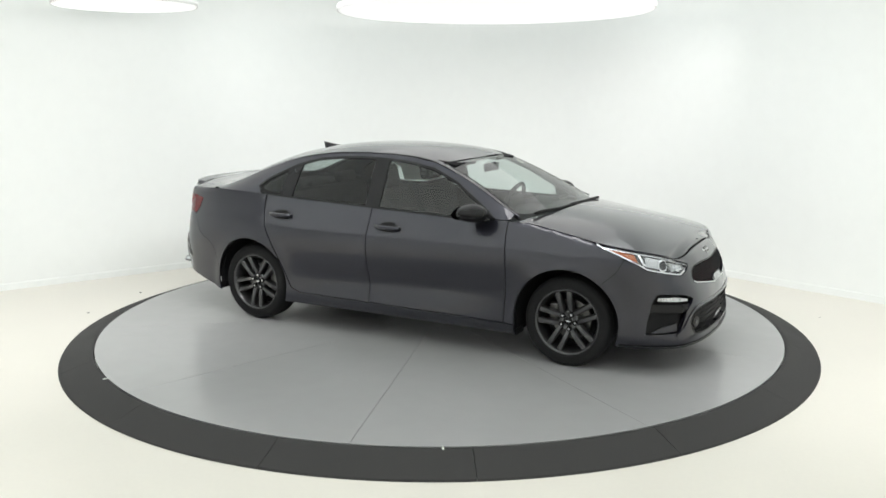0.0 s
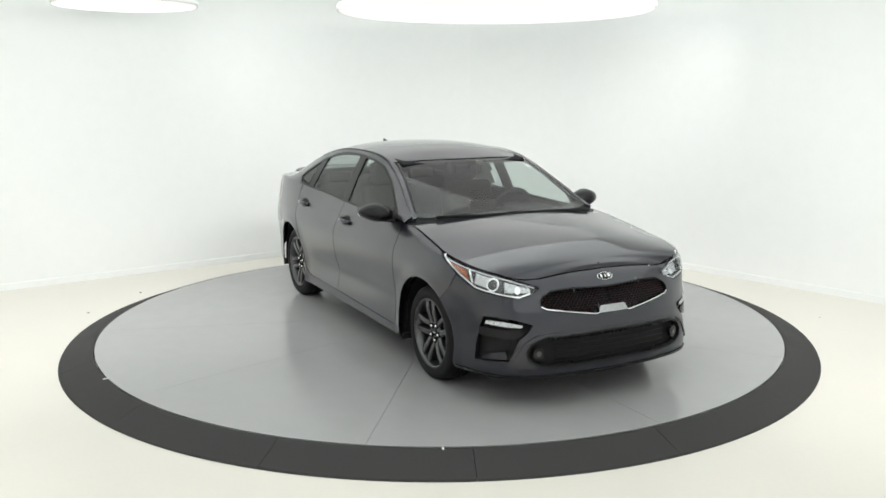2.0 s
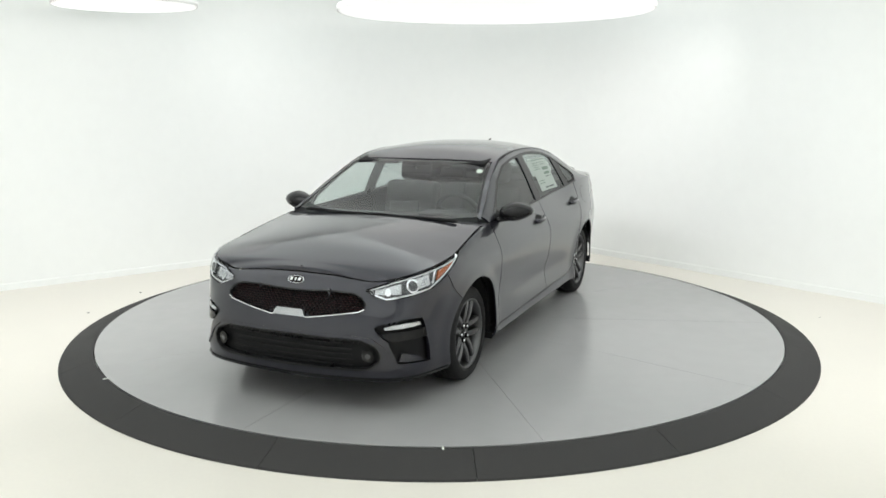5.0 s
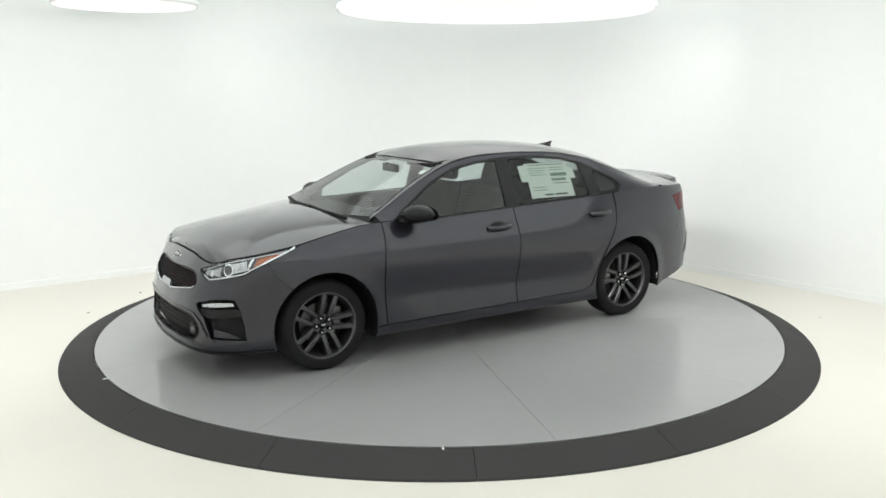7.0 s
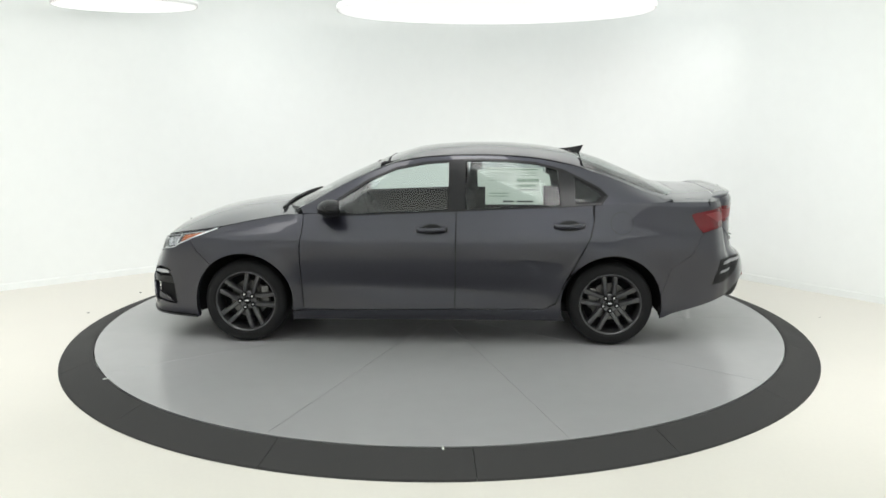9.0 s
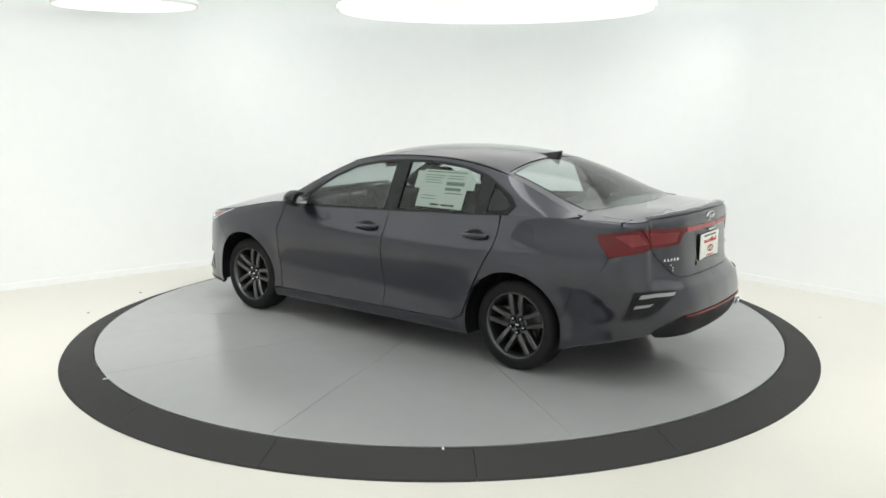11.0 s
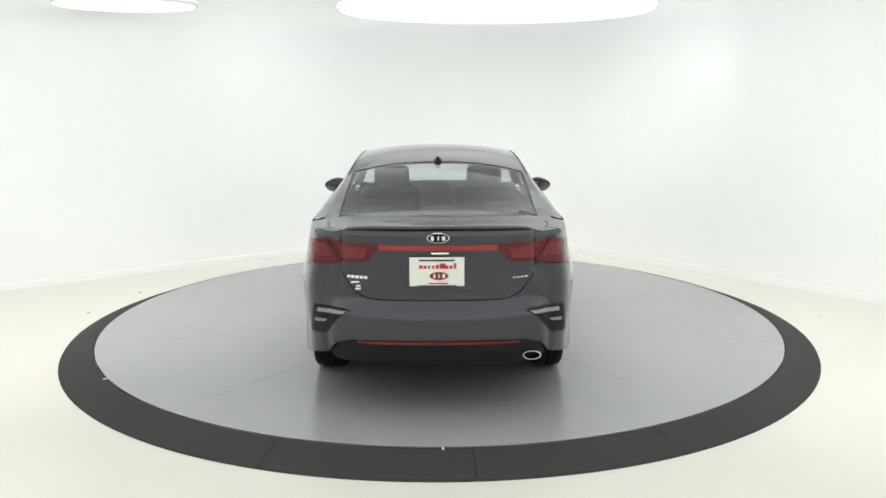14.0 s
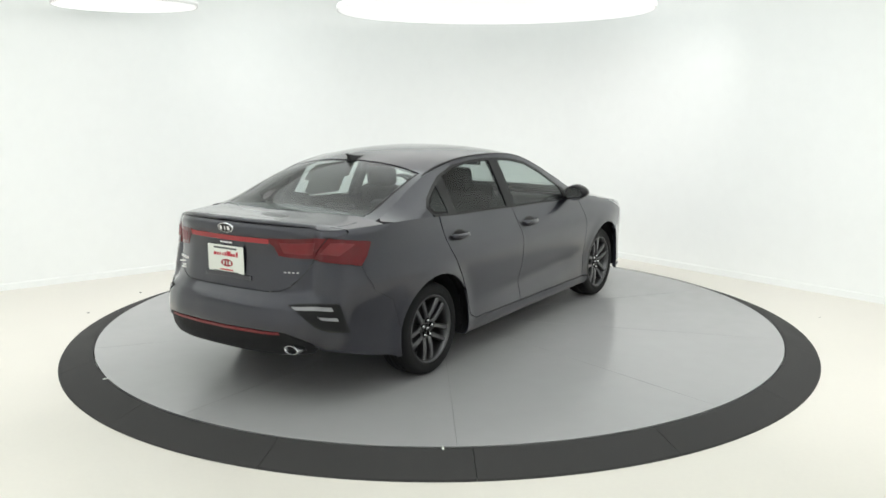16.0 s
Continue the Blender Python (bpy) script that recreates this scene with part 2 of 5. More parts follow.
def room():
    inner = rounded(CORNERS, 1.9)
    n = len(inner)
    cx, cy = 0.0, -2.7
    outer = [(cx + (x - cx) * 1.02, cy + (y - cy) * 1.02) for x, y in inner]
    steps = n // 4
    names = ("wall_north", "wall_west", "wall_south", "wall_east")
    for w in range(4):
        ids = [(w * steps + k + steps // 2) % n for k in range(steps + 1)]
        verts, faces = [], []
        for k in ids:
            for (x, y), z in ((inner[k], FLOOR_Z), (inner[k], CEIL_Z), (outer[k], FLOOR_Z), (outer[k], CEIL_Z), (inner[k], FLOOR_Z), (inner[k], CEIL_Z)):
                verts.append((x, y, z))
        for k in range(len(ids) - 1):
            a, b = 6 * k, 6 * k + 6
            faces += [(a, a + 1, b + 1, b), (a + 2, b + 2, b + 3, a + 3), (a + 5, a + 3, b + 3, b + 5), (a + 4, b + 4, b + 2, a + 2)]
        tagged(mesh_part(names[w], verts, faces, WALL, smooth=[k % 4 == 0 for k in range(len(faces))]), "smooth white painted studio wall", "wall", kind="structure")
        verts, faces = [], []
        for k in ids:
            x, y = inner[k]
            ux, uy = cx - x, cy - y
            l = math.hypot(ux, uy)
            for t, z in ((0.0, 0), (0.014, 0), (0.014, 0.06), (0.008, 0.07), (0.0, 0.07)):
                verts.append((x + ux / l * t, y + uy / l * t, FLOOR_Z + z))
        for k in range(len(ids) - 1):
            a, b = 5 * k, 5 * k + 5
            faces += [(a + i, a + i + 1, b + i + 1, b + i) for i in range(4)]
        tagged(mesh_part("baseboard", verts, faces, WALL, smooth=False), "low white baseboard along the wall", "baseboard", kind="structure")
    for name, z, t, m, lab in (("floor", FLOOR_Z, -0.1, FLOOR, "glossy cream white studio floor"), ("ceiling", CEIL_Z, 0.1, CEIL, "plain white studio ceiling")):
        bm = bmesh.new()
        low = [bm.verts.new((x, y, z)) for x, y in outer]
        top = [bm.verts.new((x, y, z + t)) for x, y in outer]
        bm.faces.new(low), bm.faces.new(top)
        for k in range(n):
            bm.faces.new((low[k], low[(k + 1) % n], top[(k + 1) % n], top[k]))
        bmesh.ops.recalc_face_normals(bm, faces=bm.faces)
        tagged(part(name, bm, m), lab, name, kind="structure")


def lights():
    # each disc's frame and cables are made up along with it
    for x, y, r in LIGHTS:
        lamp = new("glow_disc")
        lamp.matrix_basis = Matrix.Translation((x, y, LIGHT_Z))
        tagged(lamp, "large round white glowing disc in place of a glow on the wall", "ceiling light", "round ceiling lights")
        part("diffuser", lathe_bm([(0.0, 0.0), (r - 0.03, 0.0), (r - 0.02, 0.01), (r - 0.02, 0.03), (0.0, 0.03)], 64, "Z"), WALL_GLOW, lamp, "glowing white diffuser")
        part("frame", lathe_bm([(r - 0.018, 0.004), (r - 0.006, 0.004), (r - 0.006, 0.05), (0.0, 0.05), (0.0, 0.04), (r - 0.018, 0.04)], 64, "Z", True), CEIL, lamp, "white round frame", True)
        for k in range(3):
            a = 2 * math.pi * k / 3 + 0.4
            px, py = 0.7 * r * math.cos(a), 0.7 * r * math.sin(a)
            part("cable", tube_bm([(px, py, 0.05), (px, py, CEIL_Z - LIGHT_Z)], 0.004), SATIN, lamp, "thin steel cable")


def ceiling_fill_sheet():
    """Glowing fill sheet in a slim white frame, added unseen under the whole ceiling."""
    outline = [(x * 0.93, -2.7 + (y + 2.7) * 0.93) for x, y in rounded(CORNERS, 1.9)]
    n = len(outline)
    lamp = new("ceiling_fill_sheet")
    tagged(lamp, "wide unseen glowing white sheet added to light the room", "ceiling light")
    for nm, s0, s1, z0, z1, m in (("diffuser", 0.001, 0.985, -0.03, -0.025, FILL_GLOW), ("frame", 0.988, 1.0, -0.04, -0.002, CEIL)):
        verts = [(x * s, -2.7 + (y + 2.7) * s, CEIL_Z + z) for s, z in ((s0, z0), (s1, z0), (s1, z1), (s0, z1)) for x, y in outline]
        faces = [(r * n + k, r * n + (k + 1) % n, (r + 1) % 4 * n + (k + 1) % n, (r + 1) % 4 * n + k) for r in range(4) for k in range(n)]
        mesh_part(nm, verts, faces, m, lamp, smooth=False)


room()
lights()
ceiling_fill_sheet()

# ---- turntable ----
DISC_R, RAMP_R = 2.70, 2.947


def turntable():
    t = new("turntable")
    tagged(t, "round grey painted steel car turntable", "turntable")
    part("deck_base", lathe_bm([(0.0, -0.0065), (DISC_R - 0.01, -0.0065), (DISC_R - 0.01, -0.06), (0.0, -0.06)], 96, "Z"), DISC, t)
    for k in range(10):
        bm = bmesh.new()
        a0, a1 = radians(36 * k), radians(36 * k + 36)
        mid, g = (a0 + a1) / 2, 0.0012 / math.sin(radians(18))
        ox, oy = g * math.cos(mid), g * math.sin(mid)
        ring = [(ox, oy)] + [(ox + (DISC_R - g) * math.cos(a0 + (a1 - a0) * i / 24), oy + (DISC_R - g) * math.sin(a0 + (a1 - a0) * i / 24)) for i in range(25)]
        lo, hi = [bm.verts.new((x, y, -0.006)) for x, y in ring], [bm.verts.new((x, y, 0.0)) for x, y in ring]
        bm.faces.new(hi), bm.faces.new(lo[::-1])
        for i in range(26):
            bm.faces.new((lo[i], lo[(i + 1) % 26], hi[(i + 1) % 26], hi[i]))
        part("deck_plate", bm, DISC, t, "smooth grey painted plate")
    return t


def ramp():
    r = new("turntable_ramp")
    tagged(r, "charcoal rubber ramp ring round the turntable", "ramp")
    cuts = [-176.4 + 22.5 * k for k in range(16)]
    for i, a0 in enumerate(cuts):
        a1 = cuts[(i + 1) % len(cuts)] + (360 if i == len(cuts) - 1 else 0)
        n = max(4, int((a1 - a0) / 2))
        verts, faces = [], []
        prof = [(DISC_R + 0.006, FLOOR_Z), (DISC_R + 0.006, -0.006), (DISC_R + 0.012, -0.002), (DISC_R + 0.03, -0.003), (RAMP_R - 0.006, FLOOR_Z + 0.012), (RAMP_R, FLOOR_Z)]
        gap = math.degrees(0.0015 / DISC_R)
        for k in range(n + 1):
            a = radians(a0 + gap + (a1 - a0 - 2 * gap) * k / n)
            verts += [(q * math.cos(a), q * math.sin(a), z) for q, z in prof]
        m = len(prof)
        for k in range(n):
            faces += [(k * m + i2, k * m + m + i2, k * m + m + i2 + 1, k * m + i2 + 1) for i2 in range(m - 1)]
        faces += [tuple(range(m)), tuple(range(n * m, n * m + m))[::-1]]
        ob = mesh_part("ramp_segment", verts, faces, RAMP, r, smooth=False)


def marks():
    """Bits of white tape that show where the deck meets the ramp, and dark specks on the floor."""
    for a, r, l, w in ((-89.7, 2.722, 0.035, 0.012), (-144.1, 2.715, 0.03, 0.02)):
        z = -0.0015 if r < 2.72 else -0.0012
        tape = part("tape_mark", box_bm((l, w, 0.002), (0, 0, 0.001), 0.0005), PAPER)
        tape.matrix_basis = pose(r * math.cos(radians(a)), r * math.sin(radians(a)), z, 0, 0, a)
        tagged(tape, "small bit of white tape on the ramp", "tape", "tape marks")
    for x, y, q in ((-3.14, 0.43, 0.012), (-2.94, 1.2, 0.014), (-3.6, -0.6, 0.008), (3.3, 0.2, 0.008)):
        bm = bmesh.new()
        bmesh.ops.create_icosphere(bm, subdivisions=2, radius=q)
        bmesh.ops.scale(bm, vec=(1.0, 0.7, 0.25), verts=bm.verts)
        crumb = part("floor_crumb", bm, RUBBER, None, "", True)
        crumb.location = (x, y, FLOOR_Z + q * 0.2)
        tagged(crumb, "tiny dark crumb of rubber on the floor", "debris", "rubber crumbs")


deck = turntable()
ramp()
marks()
# ---- car: surfaces ----
# Car space: x forward from the middle of the wheelbase, y to the car's left, z up from the deck.
PLAN = [(2.212, 0.0), (2.208, 0.12), (2.192, 0.33), (2.145, 0.55), (2.055, 0.715), (1.89, 0.815), (1.65, 0.869), (1.3, 0.886), (0.8, 0.893), (0.0, 0.893),
        (-0.8, 0.897), (-1.3, 0.893), (-1.7, 0.866), (-2.0, 0.82), (-2.2, 0.757), (-2.33, 0.65), (-2.405, 0.45), (-2.435, 0.2), (-2.44, 0.0)]


def plan_curve():
    pts = [Vector((x, y, 0)) for x, y in PLAN]
    full = [Vector((pts[1].x, -pts[1].y, 0))] + pts + [Vector((pts[-2].x, -pts[-2].y, 0))]
    out = []
    for i in range(1, len(full) - 2):
        p0, p1, p2, p3 = full[i - 1:i + 3]
        for k in range(24):
            t = k / 24
            out.append(0.5 * (2 * p1 + (p2 - p0) * t + (2 * p0 - 5 * p1 + 4 * p2 - p3) * t * t + (3 * p1 - p0 - 3 * p2 + p3) * t ** 3))
    out.append(pts[-1])
    xy = np.array([(p.x, p.y) for p in out])[::-1]
    xy[0, 1] = xy[-1, 1] = 0
    s = np.concatenate([[0], np.cumsum(np.hypot(*np.diff(xy, axis=0).T))])
    s -= np.interp(0.0, xy[:, 0], s)
    t = np.gradient(xy, s, axis=0)
    n = np.stack([-t[:, 1], t[:, 0]], 1)
    n /= np.hypot(*n.T)[:, None]
    n[0], n[-1] = (-1, 0), (1, 0)
    return s, xy, n


PS, PXY, PN = plan_curve()
S_FRONT, S_REAR = PS[-1], PS[0]
TABLE = [tuple(float(np.interp(s, PS, c)) for c in (PXY[:, 0], PXY[:, 1], PN[:, 0], PN[:, 1])) for s in np.linspace(S_REAR, S_FRONT, 4001)]


def along(s):
    """Place and outward normal on the plan curve."""
    u = min(max((s - S_REAR) / (S_FRONT - S_REAR), 0.0), 1.0) * 4000
    i = min(int(u), 3999)
    return tuple(p + (q - p) * (u - i) for p, q in zip(TABLE[i], TABLE[i + 1]))


FRONT_D = spline([(0.12, -0.20), (0.16, -0.07), (0.19, -0.012), (0.25, -0.003), (0.32, 0.0), (0.45, -0.008), (0.55, -0.032), (0.64, -0.07), (0.70, -0.10), (0.755, -0.14), (0.80, -0.19)])
SIDE_D = spline([(0.14, -0.085), (0.18, -0.06), (0.225, -0.032), (0.27, -0.028), (0.33, -0.031), (0.42, -0.03), (0.55, -0.018), (0.66, -0.006), (0.73, -0.003), (0.79, -0.013), (0.85, -0.041), (0.92, -0.077), (0.99, -0.112), (1.06, -0.145), (1.12, -0.18)])
REAR_D = spline([(0.14, -0.32), (0.2, -0.22), (0.26, -0.13), (0.33, -0.045), (0.40, -0.012), (0.5, 0.0), (0.58, -0.012), (0.635, -0.035), (0.665, -0.075), (0.70, -0.10), (0.80, -0.11), (0.9, -0.115), (0.98, -0.112), (1.03, -0.108), (1.07, -0.112), (1.10, -0.135)])
WHEEL_X, HUB_Z, ARCH_R, ARCH_Z = 1.35, 0.312, 0.368, 0.320


def sx(x):
    """Way along the plan curve at x (front and sides)."""
    return float(np.interp(x, PXY[:, 0], PS))


def sf(y):
    """Way along the plan curve on the front at half-width y."""
    k = PXY[:, 0] > 1.5
    return float(np.interp(-y, -PXY[k, 1], PS[k]))


def sr(y):
    """The same on the rear."""
    k = PXY[:, 0] < -1.6
    return float(np.interp(y, PXY[k, 1], PS[k]))


# top edge of the lower body along the plan curve
TOP_Z = spline([(S_REAR, 1.088), (sr(0.35), 1.086), (sr(0.55), 1.077), (sx(-2.2), 1.054), (sx(-2.0), 1.060), (sx(-1.75), 1.064), (sx(-1.5), 1.058), (sx(-1.25), 1.046), (sx(-1.0), 1.027), (sx(-0.6), 1.010),
                (sx(-0.2), 0.992), (sx(0.25), 0.975), (sx(0.6), 0.962), (sx(0.85), 0.972), (sx(1.0), 0.965), (sx(1.3), 0.918), (sx(1.55), 0.87), (sx(1.8), 0.836), (sf(0.79), 0.812), (sf(0.67), 0.773), (sf(0.56), 0.760), (sf(0.487), 0.761), (sf(0.40), 0.768), (sf(0.25), 0.780), (S_FRONT, 0.786)])


FRONT_CORNER = spline([(0.2, 0.0), (0.35, 0.0), (0.5, 0.005), (0.7, 0.012), (0.85, 0.01)])
REAR_CORNER = spline([(0.2, 0.05), (0.5, 0.06), (0.65, 0.065), (0.8, 0.085), (1.0, 0.095), (1.1, 0.095)])
HAUNCH = spline([(0.78, 0.0), (0.88, 0.025), (0.96, 0.055), (1.04, 0.08), (1.1, 0.095)])


def body(s, z):
    """The lower body's skin."""
    x, y, nx, ny = along(s)
    wf, wr, ws = max(nx, 0) ** 2, max(-nx, 0) ** 2, ny ** 2
    d = (wf * FRONT_D(z) + ws * SIDE_D(z) + wr * REAR_D(z)) / (wf + wr + ws)
    d -= 4 * ws * (wf * FRONT_CORNER(z) + wr * REAR_CORNER(z))
    u = min(max((-0.6 - x) / 1.4, 0.0), 1.0)
    d += ws * u * u * (3 - 2 * u) * HAUNCH(z)
    for wx in (WHEEL_X, -WHEEL_X):
        r = math.hypot(x - wx, z - ARCH_Z)
        d += 0.013 * ws * math.exp(-((r - ARCH_R) / 0.055) ** 2)
    d -= 0.024 * ws * math.exp(-((z - 0.44 - 0.04 * x) / 0.085) ** 2) * math.exp(-(x / 0.75) ** 4)
    top = float(TOP_Z(s))
    if x > 1.0 or x < -1.7 or nx ** 2 > 0.2:
        r = 0.03 * (1.0 if x > -1.0 else min(max((-1.7 - x) / 0.25, 0.01), 1.0))
        q = min(max((z - top + r) / r, 0.0), 1.0)
        d -= 0.6 * r * (1 - math.sqrt(max(0.0, 1 - q * q)))
    return (x + nx * d, y + ny * d, z)


def shell(s, z):
    x, y, z = body(s, z)
    _, _, nx, ny = along(s)
    return (x - 0.055 * nx, y - 0.055 * ny, z)


HOOD_C = spline([(0.9, 1.012), (1.1, 1.008), (1.25, 0.996), (1.48, 0.970), (1.72, 0.923), (1.9, 0.862), (2.0, 0.820), (2.05, 0.798), (2.08, 0.786)])
DECK_C = spline([(-2.34, 1.092), (-2.25, 1.102), (-2.15, 1.1), (-2.0, 1.098), (-1.85, 1.106), (-1.7, 1.13)])


def over(centre, power):
    """A surface that spans from one top edge of the lower body to the other."""
    def f(s, v):
        x, y, z = body(s, float(TOP_Z(s)))
        return (x, v * y, z + (float(centre(x)) - z) * (1 - abs(v) ** power))
    return f


hood_top, deck_top = over(HOOD_C, 2.1), over(DECK_C, 3.0)

# greenhouse: roof centre line, side rail, widths
ROOF_C = spline([(1.2, 0.965), (1.1, 0.995), (0.96, 1.048), (0.77, 1.143), (0.536, 1.25), (0.35, 1.328), (0.22, 1.373), (0.07, 1.414), (-0.157, 1.438), (-0.385, 1.446), (-0.61, 1.442), (-0.84, 1.425),
                 (-1.0, 1.403), (-1.15, 1.374), (-1.3, 1.333), (-1.525, 1.243), (-1.756, 1.142), (-1.87, 1.106), (-2.0, 1.09)])
RAIL_Z = spline([(1.15, 0.955), (1.0, 0.985), (0.838, 1.058), (0.665, 1.151), (0.45, 1.254), (0.24, 1.333), (0.03, 1.370), (-0.18, 1.383), (-0.39, 1.386), (-0.6, 1.381), (-0.8, 1.364), (-1.01, 1.328),
                 (-1.22, 1.270), (-1.43, 1.195), (-1.64, 1.112), (-1.80, 1.073), (-2.0, 1.066)])
RAIL_Y = spline([(1.15, 0.79), (0.9, 0.735), (0.45, 0.635), (0.2, 0.6), (-0.4, 0.585), (-0.9, 0.598), (-1.2, 0.625), (-1.5, 0.665), (-1.8, 0.71), (-2.0, 0.725)])


def top(x, v):
    zr = float(RAIL_Z(x))
    return (x, v * float(RAIL_Y(x)), zr + (float(ROOF_C(x)) - zr) * (1 - abs(v) ** 2.4))


def side(x, z):
    s = sx(x)
    zb = float(TOP_Z(s))
    yb = body(s, zb)[1]
    zr, yr = float(RAIL_Z(x)), float(RAIL_Y(x))
    q = (z - zb) / max(zr - zb, 0.02)
    q = min(max(q, -0.2), 1.2)
    u = min(max((-0.9 - x) / 0.5, 0.0), 1.0)
    return (x, yb + (yr - yb) * (q + (0.12 + 0.33 * u * u * (3 - 2 * u)) * q * (q - 1)), z)


# ---- car: body panels ----
car = new("car")
tagged(car, "dark grey metallic four-door sedan on the turntable", "car")


def arch(wx, a0, a1, r=ARCH_R, n=24):
    return [(sx(wx + r * math.cos(radians(a0 + (a1 - a0) * k / n))), ARCH_Z + r * math.sin(radians(a0 + (a1 - a0) * k / n))) for k in range(n + 1)]


def edge(s0, s1, dz=0.0, n=30):
    return [(s0 + (s1 - s0) * k / n, float(TOP_Z(s0 + (s1 - s0) * k / n)) + dz) for k in range(n + 1)]


SILL = 0.175
G = 0.0022
HL_UP = [("y", 0.49, 0.718), ("y", 0.56, 0.738), ("y", 0.62, 0.753), ("y", 0.665, 0.767)]
GR_TOP, GR_LOW = [(0.0, 0.693), (0.12, 0.695), (0.2, 0.699), (0.30, 0.701), (0.413, 0.695), (0.47, 0.672), (0.495, 0.640)], [(0.488, 0.612), (0.455, 0.597), (0.28, 0.570), (0.125, 0.547), (0.108, 0.550), (0.092, 0.582), (0.0, 0.585)]
IN_LOW, IN_TOP = [(0.0, 0.262), (0.455, 0.264), (0.53, 0.276), (0.572, 0.31)], [(0.585, 0.355), (0.555, 0.405), (0.465, 0.437), (0.0, 0.446)]
FOG = [(0.552, 0.510), (0.575, 0.525), (0.66, 0.545), (0.72, 0.556), (0.789, 0.557), (0.80, 0.50), (0.812, 0.382), (0.815, 0.285), (0.68, 0.30), (0.655, 0.36), (0.628, 0.43), (0.575, 0.475)]
HL_LOW = [("y", 0.487, 0.717), ("y", 0.552, 0.684), ("y", 0.62, 0.663), ("y", 0.68, 0.671), ("y", 0.76, 0.690), ("x", 1.89, 0.713), ("x", 1.84, 0.742), ("x", 1.723, 0.794), ("x", 1.635, 0.828), ("x", 1.545, 0.862)]


def at(kind, v, z):
    return ((sx(v) if kind == "x" else sf(v) if kind == "y" else sr(v)), z)


def front_bumper():
    y = lambda pts: [(sf(a), b) for a, b in pts]
    seam = [at("x", 1.742, 0.778), at("x", 1.692, 0.69)]
    lower = [(s, z - 0.005) for s, z in [at(*p) for p in HL_LOW]]
    sv = sf(0.72)
    out = [(S_FRONT, 0.204)] + y(IN_LOW) + y(IN_TOP) + [(S_FRONT, GR_LOW[-1][1])] + y(GR_LOW[::-1]) + y(GR_TOP[::-1]) + [(S_FRONT, 0.783)] + [(s, z - 0.004) for s, z in edge(S_FRONT, sf(0.672), 0, 18)]
    out += [(s, z + 0.004) for s, z in [at(*p) for p in HL_UP[::-1]]] + lower[:4] + [(sv, 0.675)] + [(sv, 0.556)] + y(FOG[2::-1]) + y(FOG[:7:-1]) + [(sv, 0.2955), (sv, 0.204), (sf(0.6), 0.207), (sf(0.3), 0.204)]
    sheet("front_bumper", out, body, PAINT, car, "grey bumper with lower splitter lip", sides=(1, -1), step=(0.03, 0.025), thick=0.03)
    corner = [(sv, 0.675)] + lower[4:7] + seam + arch(WHEEL_X, 49.4, -16, ARCH_R, 16) + [(sx(1.70), 0.200), (sx(1.9), 0.202), (sv, 0.204), (sv, 0.2955)] + y(FOG[7:3:-1]) + [(sv, 0.556)]
    for sd in (1, -1):
        sheet("bumper_corner", corner, body, PAINT, car, sides=(sd,), step=(0.03, 0.025), thick=0.03)


